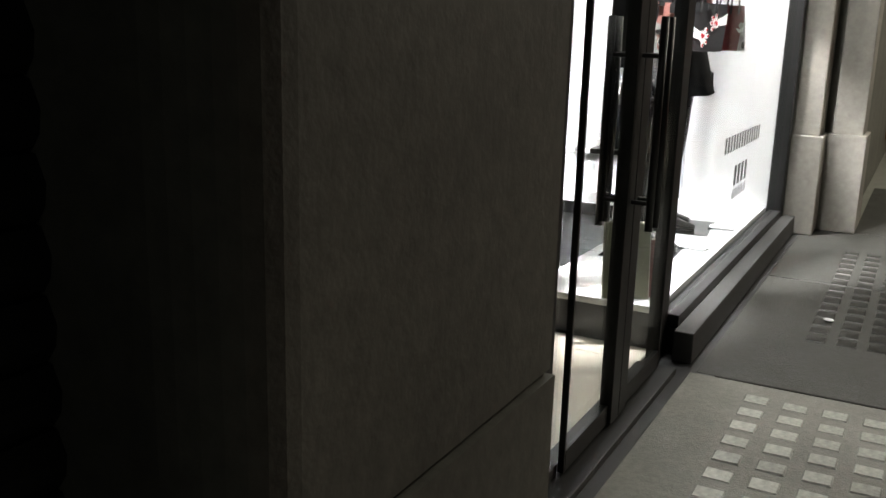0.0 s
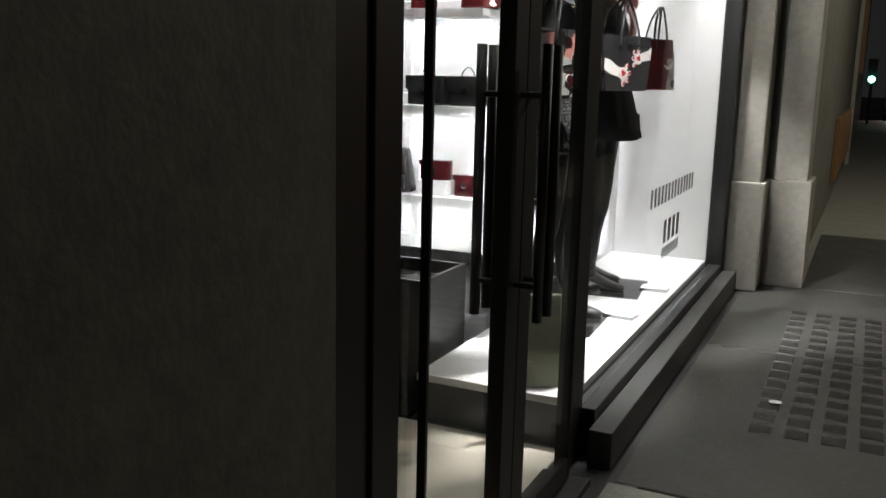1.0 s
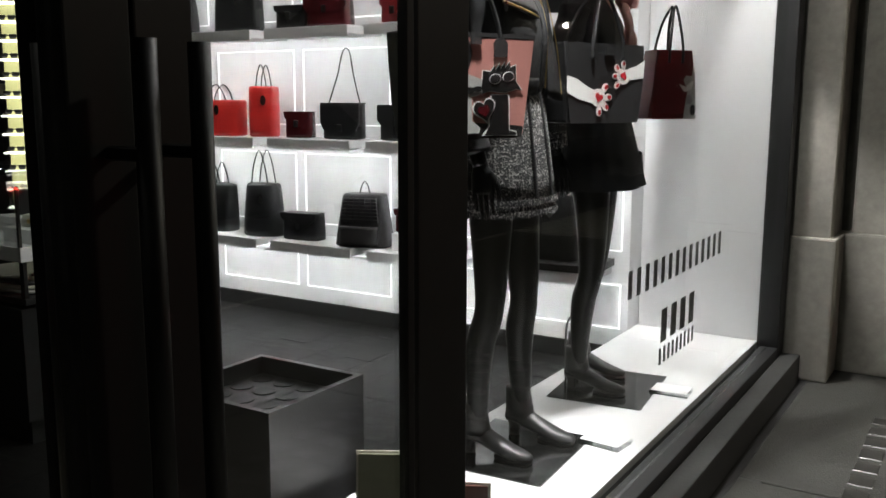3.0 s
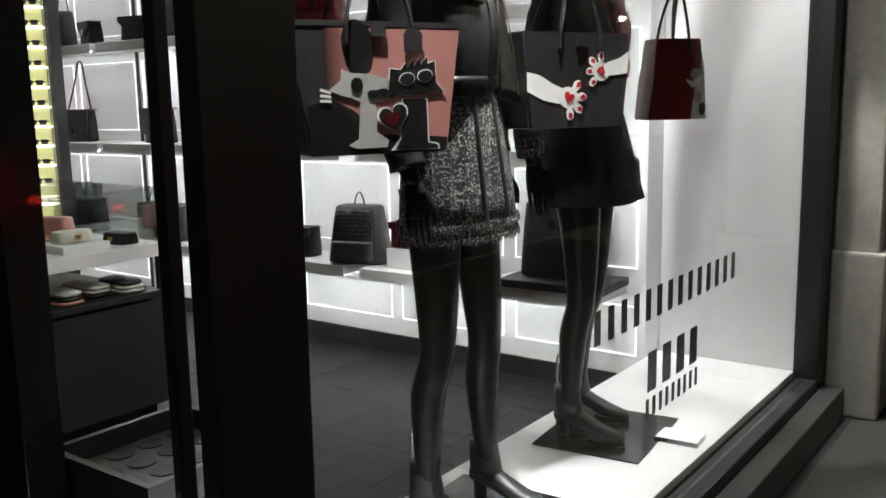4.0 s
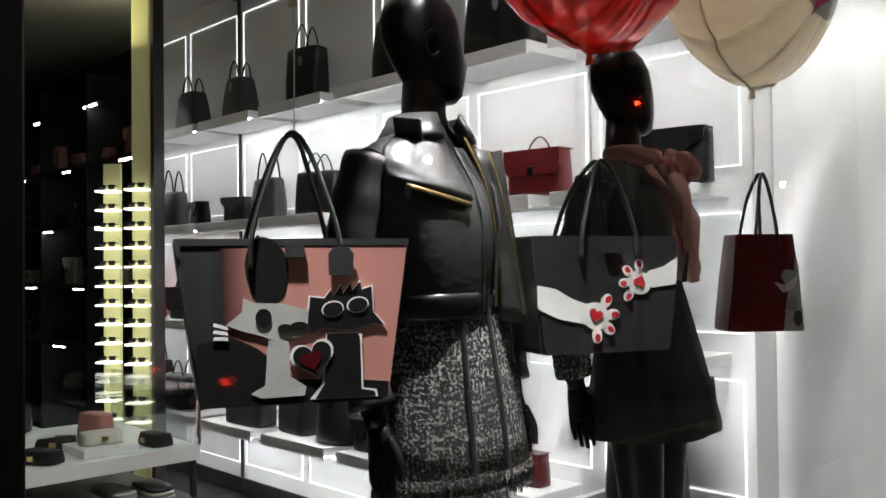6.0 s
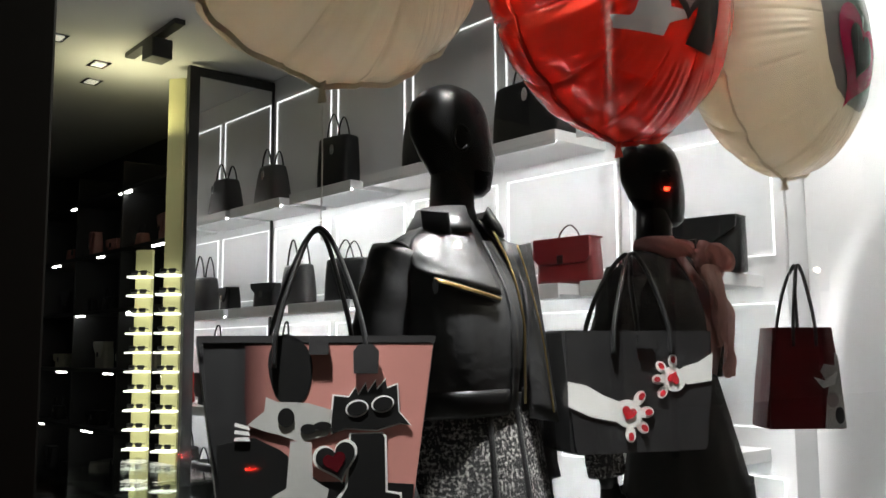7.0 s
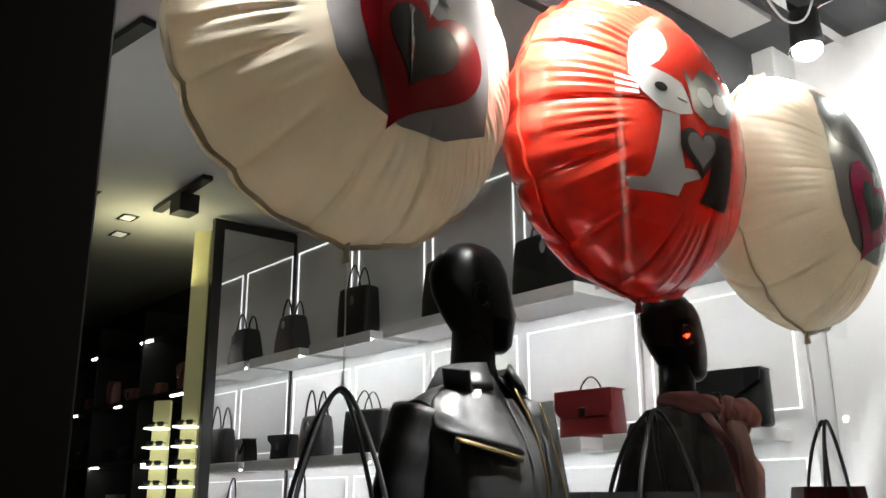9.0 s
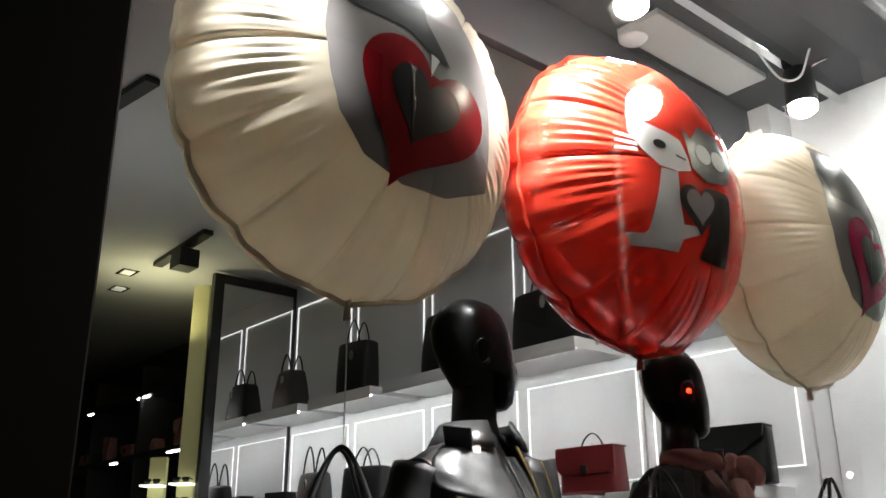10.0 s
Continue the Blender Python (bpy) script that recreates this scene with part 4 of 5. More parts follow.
def shoe(frame_m, x, y, label, shaft=0.10):
    e = empty("ankle_boot", frame_m @ pose(x, y, 0.004), label, "shoe", "mannequin shoes")
    bm = bmesh.new()
    secs = [(-0.062, 0.055, 0.020, 0.03), (-0.055, 0.045, 0.030, 0.055), (-0.02, 0.042, 0.036, 0.062), (0.03, 0.028, 0.037, 0.062), (0.075, 0.012, 0.040, 0.055), (0.115, 0.004, 0.042, 0.045), (0.15, 0.003, 0.036, 0.036), (0.178, 0.005, 0.022, 0.026), (0.186, 0.008, 0.010, 0.016)]
    rings = []
    for sx, z0, w, h in secs:
        rings.append([Vector((sx, w * math.cos(a) * (1.0 if math.sin(a) < 0 else 0.85), z0 + h / 2 + h / 2 * math.sin(a))) for a in np.linspace(0, 2 * math.pi, 17)[:-1]])
    loft(bm, rings)
    loft(bm, [ring((-0.012 - 0.01 * t, 0, 0.07 + shaft * t), 0.052 - 0.010 * t, 0.040 - 0.003 * t, 20) for t in (0, 0.3, 0.7, 1.0)])
    part("upper", bm, M_LEATHER, e, "shiny black leather upper", True)
    bm = bmesh.new()
    loft(bm, [ring((-0.034, 0, z), r, r * 0.9, 14, 3) for z, r in ((0.0, 0.018), (0.03, 0.017), (0.07, 0.026))])
    part("heel", bm, M_BLACK, e, "block heel", True)
    bm = bmesh.new()
    loft(bm, [ring((0.12, 0, z), 0.064, 0.038, 20, 2.4) for z in (0.0, 0.008)])
    part("sole", bm, M_BLACK, e)
    return e


def shell(bm, rows, a0, a1, thick, n=40, power=2.2):
    """An open garment shell: rows of z, cx, rx, ry; wall between angles a0 and a1."""
    rings = []
    for z, cx, rx, ry in rows:
        out, inn = [], []
        for i in range(n + 1):
            a = a0 + (a1 - a0) * i / n
            ca, sa = math.cos(a), math.sin(a)
            ex, ey = math.copysign(abs(ca) ** (2 / power), ca), math.copysign(abs(sa) ** (2 / power), sa)
            k = 1 + 0.018 * math.sin(5 * a + 9 * z) + 0.012 * math.sin(11 * a - 14 * z)
            out.append(Vector((cx + rx * ex * k, ry * ey * k, z)))
            inn.append(Vector((cx + (rx - thick) * ex * k, (ry - thick) * ey * k, z)))
        rings.append(out + inn[::-1])
    loft(bm, rings)


def sleeve(bm, sd, r0, r1, end, n=18, arms=1):
    pts = spline([(x, y * sd, z) for x, y, z in ARMS[arms]], 8)
    pts = [p for p in pts if p.z > end]
    rr = [r0 + (r1 - r0) * i / (len(pts) - 1) + 0.0016 * math.sin(i * 1.35) for i in range(len(pts))]
    tube(bm, pts, rr, n)


PZ = 0.19
B1 = pose(-1.30, 4.715, PZ + 0.006, 0, 0, 3)
M1 = pose(-1.30, 4.715, PZ + 0.006) @ pose(0, 0, 0, 1.6, -1.4, 0) @ pose(0, 0, 0, 0, 0, 3)
B2 = pose(-1.285, 5.475, PZ + 0.006, 0, 0, 6)
M2 = pose(-1.285, 5.475, PZ + 0.006) @ pose(0, 0, 0, 2.6, -2.2, 0) @ pose(0, 0, 0, 0, 0, 6)
mannequin(M1, 72, 0.03, "glossy black mannequin wearing leather jacket and tweed skirt", 1, 0.108, 0.022, -0.03)
mannequin(M2, 70, -0.03, "glossy black mannequin wearing dark jacket and flared skirt", 2, 0.112, 0.062, -0.095)
for m, st, stance, shift, back in ((B1, 0.03, 0.108, 0.022, -0.03), (B2, -0.03, 0.112, 0.062, -0.095)):
    for sd in (1, -1):
        shoe(m, st * sd + back, sd * stance + shift, "shiny black heeled ankle boot on a base plate")
    b = empty("mannequin_stand", m @ pose(0.02, shift - 0.01, -0.006), "dark polished base plate with chrome support rod", "stand", "mannequin stands")
    block("base_plate", -0.18, 0.19, -0.23, 0.23, 0.0002, 0.006, M_GLOSSB, b, "polished dark plate", 0.001)
    bm = bmesh.new()
    tube(bm, spline([(-0.155, -0.075, 0.006), (-0.155, -0.075, 0.24), (-0.13, -0.077, 0.30), (-0.09, -0.078, 0.31)], 6), 0.005, 10)
    part("rod", bm, M_STEEL, b, "chrome rod", True)

# leather jacket
jk = empty("leather_jacket", M1, "black leather biker jacket with gold zips and wide collar", "jacket")
bm = bmesh.new()
shell(bm, [(1.165, 0.01, 0.118, 0.152), (1.185, 0.012, 0.122, 0.156), (1.26, 0.02, 0.124, 0.158), (1.34, 0.022, 0.126, 0.168), (1.41, 0.016, 0.116, 0.182), (1.465, 0.002, 0.096, 0.186), (1.50, -0.006, 0.082, 0.165), (1.53, -0.010, 0.066, 0.105), (1.55, -0.010, 0.056, 0.072)], 0.30, 2 * math.pi + 0.02, 0.008, 72)
part("body", bm, M_LEATHER, jk, "", True)
for sd in (1, -1):
    bm = bmesh.new()
    sleeve(bm, sd, 0.059, 0.045, 0.985)
    part("sleeve", bm, M_LEATHER, jk, "", True)
# open front panel hanging away from the chest
bm = bmesh.new()
rows = []
for k in range(12):
    t = k / 11
    z = 1.50 - 0.36 * t
    a = [Vector((0.095 + 0.040 * t + 0.02 * math.sin(3 * t), 0.050 + 0.01 * t, z)), Vector((0.118 + 0.052 * t, 0.080 + 0.018 * t, z - 0.01)), Vector((0.10 + 0.035 * t, 0.125 + 0.016 * t, z)), Vector((0.05 + 0.02 * t, 0.150 + 0.008 * t, z))]
    rows.append(a + [v + Vector((-0.008, -0.006, 0)) for v in a[::-1]])
loft(bm, rows)
part("front_panel", bm, M_LEATHER, jk, "unzipped front panel folded open", True)
# collar
for sd, dx in ((-1, 0.0), (1, 0.01)):
    bm = bmesh.new()
    rows = []
    for k in range(9):
        a = sd * (0.35 + 2.6 * k / 8)
        c, s = math.cos(a), math.sin(a)
        rows.append([Vector((-0.008 + r * 0.95 * c + dx, r * s * 1.05, z)) for r, z in ((0.060, 1.545), (0.075, 1.575), (0.098, 1.535), (0.104, 1.515), (0.094, 1.520), (0.070, 1.550))])
    loft(bm, rows)
    part("collar", bm, M_LEATHER, jk, "wide stand-up collar", True)
bm = bmesh.new()
add_box(bm, -0.03, 0.03, -0.004, 0.004, -0.028, 0.028, 0.003)
tab = part("collar_tab", bm, M_LEATHER, jk, "leather collar tab with a snap")
tab.matrix_local = pose(0.045, -0.100, 1.535, 35, 10, 25)
for pts, r in (([(0.090, 0.020, 1.52), (0.125, 0.028, 1.44), (0.146, 0.034, 1.34), (0.142, 0.036, 1.25), (0.136, 0.038, 1.17)], 0.0026), ([(0.118, 0.060, 1.49), (0.137, 0.066, 1.42), (0.160, 0.074, 1.30), (0.172, 0.082, 1.15)], 0.002)):
    bm = bmesh.new()
    tube(bm, spline(pts, 6), r, 8)
    part("zipper", bm, M_GOLD, jk, "gold metal zipper", True)
bm = bmesh.new()
shell(bm, [(1.150, 0.010, 0.116, 0.151), (1.158, 0.010, 0.1205, 0.155), (1.190, 0.0125, 0.1245, 0.159), (1.203, 0.0135, 0.1228, 0.1572)], 0.25, 2 * math.pi, 0.006, 60)
part("hem_band", bm, M_LEATHER2, jk, "wide leather hem band", True)


JACKET = np.array([(1.165, 0.01, 0.118, 0.152), (1.26, 0.02, 0.124, 0.158), (1.34, 0.022, 0.126, 0.168), (1.41, 0.016, 0.116, 0.182), (1.465, 0.002, 0.096, 0.186), (1.50, -0.006, 0.082, 0.165), (1.53, -0.010, 0.066, 0.105), (1.55, -0.010, 0.056, 0.072)])


def on_jacket(a, z, off):
    """A point on the jacket's outside, off metres proud of it."""
    cx, rx, ry = (np.interp(z, JACKET[:, 0], JACKET[:, k]) for k in (1, 2, 3))
    ca, sa = math.cos(a), math.sin(a)
    k = 1 + 0.018 * math.sin(5 * a + 9 * z) + 0.012 * math.sin(11 * a - 14 * z)
    return Vector((cx + (rx * k + off) * math.copysign(abs(ca) ** (2 / 2.2), ca), (ry * k + off) * math.copysign(abs(sa) ** (2 / 2.2), sa), z))


def jacket_panel(name, a0, a1, low, high, off, label):
    """A leather panel sewn on the jacket, its lower and upper edges slanting."""
    bm = bmesh.new()
    cols = []
    for i in range(17):
        t = i / 16
        a = a0 + (a1 - a0) * t
        z0, z1 = low[0] + (low[1] - low[0]) * t, high[0] + (high[1] - high[0]) * t
        zs = [z0 + (z1 - z0) * j / 10 for j in range(11)]
        ripple = [0.0015 * math.sin(9 * t + 1.3 * j) for j in range(11)]
        cols.append([on_jacket(a, z, off + r) for z, r in zip(zs, ripple)] + [on_jacket(a, z, 0.001) for z in zs[::-1]])
    loft(bm, cols)
    part(name, bm, M_LEATHER, jk, label, True)


jacket_panel("lapel", -1.15, -0.10, (1.435, 1.385), (1.515, 1.528), 0.0075, "wide leather lapel over the chest")
jacket_panel("zip_placket", -0.02, 0.10, (1.16, 1.16), (1.50, 1.50), 0.006, "leather strip beside the zip")
for sd in (1, -1):
    bm = bmesh.new()
    c = Vector((-0.008, sd * 0.158, 1.432))
    tube(bm, [c + Vector((0.064 * math.cos(a), sd * 0.010 * math.sin(a), 0.066 * math.sin(a))) for a in np.linspace(0, 2 * math.pi, 33)], 0.004, 8)
    part("armhole_seam", bm, M_LEATHER, jk, "raised armhole seam", True)
bm = bmesh.new()
chest = [on_jacket(-0.92 + 0.76 * t, 1.416 - 0.040 * t, 0.006) for t in np.linspace(0, 1, 9)]
tube(bm, chest, 0.0095, 10, 0.6)
part("zip_tape", bm, M_BPRINT, jk, "black zip tape", True)
bm = bmesh.new()
plate(bm, blob(0.0, -0.012, 0.006, 0.014, 14), -0.003, 0.0)
puller = part("zip_puller", bm, M_STEEL, jk, "silver zip puller")
puller.matrix_local = Matrix.Translation(on_jacket(-0.90, 1.414, 0.020)) @ pose(0, 0, 0, 0, 0, 40)
bm = bmesh.new()
tube(bm, [on_jacket(-0.92 + 0.76 * t, 1.416 - 0.040 * t, 0.0135) for t in np.linspace(0, 1, 9)], 0.0036, 8)
part("zipper", bm, M_GOLD, jk, "gold metal chest zipper", True)


def skirt(name, m, rows, material, label, pleat, hem=False):
    e = empty(name, m, label, "skirt")
    bm = bmesh.new()
    rings = []
    for z, rx, ry in rows:
        t = (rows[0][0] - z) / (rows[0][0] - rows[-1][0])
        row = []
        for i in range(96):
            a = 2 * math.pi * i / 96
            k = 1 + pleat * t * math.sin(9 * a + 0.6 * math.sin(2 * a)) + pleat * 0.4 * t * math.sin(17 * a)
            row.append(Vector((rx * math.cos(a) * k, ry * math.sin(a) * k, z + 0.004 * math.sin(3 * a))))
        rings.append(row)
    last = rings[-1]
    rings += [[Vector((p.x * 0.95, p.y * 0.95, p.z)) for p in last], [Vector((p.x * 0.93, p.y * 0.93, p.z + 0.12)) for p in last]]
    loft(bm, rings, False)
    part("body", bm, material, e, "", True)
    return e, last


sk1, hem1 = skirt("tweed_skirt", M1 @ pose(0.012, 0.018, 0), [(1.19, 0.106, 0.146), (1.10, 0.118, 0.158), (1.00, 0.128, 0.172), (0.90, 0.138, 0.180), (0.80, 0.146, 0.188)], M_TWEED, "black and white woven tweed mini skirt with frayed hem", 0.006)
bm = bmesh.new()
for i in range(260):
    a = 2 * math.pi * i / 260
    for z, out in ((0.80, 1.0), (0.835, 1.012)):
        x, y = 0.146 * math.cos(a) * out, 0.188 * math.sin(a) * out
        ln = random.uniform(0.012, 0.022)
        tube(bm, [(x, y, z + 0.008), (x * random.uniform(1.0, 1.035), y * random.uniform(1.0, 1.035), z + 0.008 - ln)], [0.0026, 0.0014], 4)
part("fringe", bm, M_TWEED, sk1, "frayed woven fringe")
for a in (-0.42, 0.05):
    bm = bmesh.new()
    tube(bm, [(0.107 * math.cos(a) * 1.02, 0.146 * math.sin(a) * 1.02, 1.17), (0.129 * math.cos(a) * 1.02, 0.173 * math.sin(a) * 1.02, 1.0), (0.146 * math.cos(a) * 1.02, 0.189 * math.sin(a) * 1.02, 0.83)], 0.006, 8)
    part("trim", bm, M_LEATHER, sk1, "black leather trim line")
sk2, hem2 = skirt("flared_skirt", M2 @ pose(0.012, 0.014, 0), [(1.22, 0.090, 0.126), (1.12, 0.112, 0.150), (1.00, 0.138, 0.176), (0.90, 0.158, 0.194), (0.815, 0.176, 0.208)], M_WOOL, "plain black flared wool mini skirt", 0.022)

# cropped jacket, blouse and bow of the second mannequin
jk2 = empty("cropped_jacket", M2, "dark woven cropped jacket with tweed cuffs, worn open", "jacket")
bm = bmesh.new()
shell(bm, [(1.20, 0.0, 0.120, 0.160), (1.28, 0.01, 0.122, 0.162), (1.36, 0.012, 0.120, 0.172), (1.43, 0.006, 0.106, 0.184), (1.48, -0.004, 0.086, 0.178), (1.515, -0.010, 0.068, 0.130), (1.54, -0.012, 0.056, 0.078)], 0.72, 2 * math.pi - 0.12, 0.009, 60)
part("body", bm, M_BOUCLE, jk2, "", True)
for sd in (1, -1):
    bm = bmesh.new()
    sleeve(bm, sd, 0.058, 0.047, 1.03, 18, 2)
    part("sleeve", bm, M_BOUCLE, jk2, "", True)
    bm = bmesh.new()
    tube(bm, spline([(-0.084, sd * 0.2155, 1.075), (-0.084, sd * 0.213, 1.03), (-0.082, sd * 0.208, 0.985)], 4), [0.047 + 0.002 * (i % 2) for i in range(9)], 18)
    part("cuff", bm, M_TWEED, jk2, "black and white tweed cuff", True)
bl = empty("chiffon_blouse", M2, "pale pink chiffon blouse with a loose neck bow", "blouse")
bm = bmesh.new()
shell(bm, [(1.19, 0.008, 0.094, 0.130), (1.28, 0.018, 0.108, 0.142), (1.38, 0.018, 0.104, 0.156), (1.45, 0.006, 0.088, 0.156), (1.51, -0.008, 0.068, 0.120), (1.545, -0.010, 0.055, 0.074), (1.575, -0.008, 0.050, 0.054)], -1.4, 1.4, 0.006, 48)
part("front", bm, M_BLOUSE, bl, "", True)


def ribbon(bm, pts, width, wave, lean=(0, 0, 1)):
    """A soft flat ribbon along the points, rippled across its width."""
    c = spline(pts, 8)
    up = Vector(lean).normalized()
    rows = []
    for i, p in enumerate(c):
        d = (c[min(i + 1, len(c) - 1)] - c[max(i - 1, 0)]).normalized()
        s = (up - d * up.dot(d)).normalized()
        o = d.cross(s)
        t = i / (len(c) - 1)
        w = width * (0.55 + 0.6 * math.sin(math.pi * min(1, 0.15 + t)))
        a = [p + s * w * k / 3 + o * wave * math.sin(k * 1.7 + i * 0.55) for k in range(-3, 4)]
        rows.append(a + [v + o * 0.0025 for v in a[::-1]])
    loft(bm, rows)


for pts, w, wave, lean in (
        ([(-0.03, -0.072, 1.548), (0.035, -0.072, 1.545), (0.080, -0.02, 1.535), (0.085, 0.03, 1.525)], 0.024, 0.005, (0.5, 0, 1)),
        ([(-0.02, 0.075, 1.548), (0.04, 0.075, 1.545), (0.085, 0.045, 1.525)], 0.022, 0.005, (0.5, 0, 1)),
        ([(0.088, 0.035, 1.525), (0.118, 0.010, 1.528), (0.128, -0.010, 1.512), (0.116, -0.006, 1.488), (0.096, 0.025, 1.512)], 0.024, 0.007, (0.6, 0, 1)),
        ([(0.088, 0.040, 1.525), (0.118, 0.075, 1.522), (0.124, 0.115, 1.500), (0.112, 0.112, 1.470), (0.096, 0.05, 1.510)], 0.028, 0.008, (0.6, 0, 1)),
        ([(0.096, 0.035, 1.515), (0.128, 0.048, 1.44), (0.138, 0.062, 1.36), (0.134, 0.078, 1.27), (0.124, 0.085, 1.20)], 0.038, 0.009, (0, 1, 0)),
        ([(0.096, 0.030, 1.515), (0.124, 0.025, 1.45), (0.134, 0.030, 1.37), (0.126, 0.040, 1.28)], 0.026, 0.008, (0, 1, 0))):
    bm = bmesh.new()
    ribbon(bm, pts, w, wave, lean)
    part("bow_ribbon", bm, M_BLOUSE, bl, "", True)

# acrylic plates on the platform
for x, y, yaw in ((-1.03, 5.60, 4), (-1.05, 4.95, -6)):
    e = empty("acrylic_plate", pose(x, y, PZ + 0.0005, 0, 0, yaw), "thin clear acrylic price plate on the platform", "price plate", "price plates")
    block("plate", -0.075, 0.075, -0.055, 0.055, 0.0, 0.014, M_ACRYL, e, "", 0.001)
    block("card", -0.070, 0.070, -0.050, 0.050, 0.015, 0.016, M_WHITE, e, "pale card", 0)
# cards leaning inside the glass by the door
for x, y, yaw, m, w, h, lab in ((-1.08, 3.775, 30, M_OLIVE, 0.20, 0.34, "olive grey card sign standing on the platform"), (-0.99, 3.86, 25, M_BROWN, 0.15, 0.26, "brown red card sign standing on the platform")):
    e = empty("card_sign", pose(x, y, PZ + 0.002, -8, 0, yaw), lab, "sign", "card signs")
    block("card", -w / 2, w / 2, -0.004, 0.004, 0.0, h, m, e, "", 0.001)
    block("border", -w / 2 - 0.006, w / 2 + 0.006, 0.0045, 0.012, 0.0, h + 0.006, M_CREAM, e, "cream backing board", 0.001)

# vinyl marks on the glass: plain bars, one a letter
def bars(y0, y1, z0, z1, n, gap, lab):
    e = empty("vinyl_lettering", pose(GX - 0.0065, y0, z0), lab, "lettering", "window lettering")
    w = (y1 - y0) / n
    for i in range(n):
        block("bar", -0.0008, 0.0008, i * w + w * gap / 2, (i + 1) * w - w * gap / 2, 0, z1 - z0, M_VINYL, e, "", 0)


bars(4.62, 5.655, 0.762, 0.846, 14, 0.58, "row of thin black vinyl bars on the window glass")
bars(4.935, 5.335, 0.563, 0.672, 4, 0.45, "four bold black vinyl bars on the window glass")
bars(4.935, 5.335, 0.490, 0.544, 9, 0.6, "row of small black vinyl bars on the window glass")

# ---- shop furniture ----
col = empty("black_column", pose(-2.175, 3.85, 0), "tall glossy black column panel inside the shop", "column")
block("core", -0.255, 0.270, -0.05, 0.05, 0.0, CEIL - 0.005, M_GLOSSB, col, "", 0.004)
kiosk = empty("display_plinth", pose(-1.815, 4.125, 0), "low black plinth with round holes in its sunken top", "plinth")
bm = bmesh.new()
for x0, x1, y0, y1 in ((-0.21, 0.21, -0.21, -0.19), (-0.21, 0.21, 0.19, 0.21), (-0.21, -0.19, -0.19, 0.19), (0.19, 0.21, -0.19, 0.19)):
    add_box(bm, x0, x1, y0, y1, 0.007, 0.50)
part("body", bm, M_GREYBOX, kiosk, "charcoal lacquer sides")
block("tray", -0.189, 0.189, -0.189, 0.189, 0.40, 0.445, M_GREYL, kiosk, "grey perforated tray", 0.001)
bm = bmesh.new()
for i in range(4):
    for j in range(4):
        loft(bm, [ring((-0.14 + 0.093 * i, -0.14 + 0.093 * j, z), 0.036, 0.036, 20) for z in (0.4455, 0.4475)])
part("hole_inserts", bm, M_BLACK, kiosk, "black round wells", False)

ctr = empty("display_counter", pose(-3.42, 4.60, 0), "black display counter with a glass case on top", "counter")
block("base", -0.38, 0.38, -0.46, 0.44, 0.12, 0.56, M_BLACK, ctr, "", 0.004)
block("kick", -0.33, 0.33, -0.42, 0.40, 0.001, 0.12, M_BLACK, ctr, "", 0.002)
block("tray", -0.375, 0.398, -0.45, 0.43, 0.575, 0.60, M_BLACK, ctr, "black open tray under the deck", 0.003)
for x, y in ((-0.36, -0.44), (-0.36, 0.42), (0.38, 0.42), (0.38, -0.44)):
    block("tray_post", x - 0.012, x + 0.012, y - 0.008, y + 0.008, 0.601, 0.739, M_BLACK, ctr, "", 0.001)
block("deck", -0.40, 0.40, -0.46, 0.44, 0.74, 0.795, M_WHITE, ctr, "white display deck", 0.002)
block("glass_top", -0.40, 0.40, -0.46, 0.44, 1.01, 1.02, M_CASE, ctr, "clear glass lid", 0).visible_shadow = False
for x0, x1, y0, y1 in ((0.392, 0.40, -0.46, 0.44), (-0.40, -0.392, -0.46, 0.44), (-0.39, 0.39, 0.432, 0.44), (-0.39, 0.39, -0.46, -0.452)):
    block("glass_side", x0, x1, y0, y1, 0.796, 1.009, M_CASE, ctr, "clear glass side", 0).visible_shadow = False
for x, y in ((0.396, 0.436), (0.396, -0.456)):
    block("corner_post", x - 0.006, x + 0.006, y - 0.006, y + 0.006, 0.796, 1.022, M_STEEL, ctr, "", 0.001)
LIFT = (0.056, 0.0, 0.062, 0.0, 0.031, 0.0, 0.0)
PURSES = ((-3.12, 4.30), (-3.12, 4.50), (-3.45, 4.50), (-3.33, 4.62), (-3.16, 4.72), (-3.40, 4.80), (-3.14, 4.92))
for k in range(7):
    x, y = PURSES[k]
    e = empty("small_leather_good", pose(x, y, 0.7965 + LIFT[k], 0, 0, random.uniform(0, 90)), "small purse laid out in the glass counter", "purse", "purses in the counter")
    bm = bag_body(0.15, 0.045 + 0.06 * (k % 3 == 2), 0.09, 0.95, 20, 4)
    part("body", bm, (M_CREAM, M_LEATHER2, M_GREYL, M_LEATHER2, M_CREAM, M_PINK, M_LEATHER2)[k], e, "", True)
    bm = bmesh.new()
    add_box(bm, -0.012, 0.012, -0.056, -0.048, 0.015, 0.032, 0.002)
    part("clasp", bm, M_GOLD, e, "gold clasp")

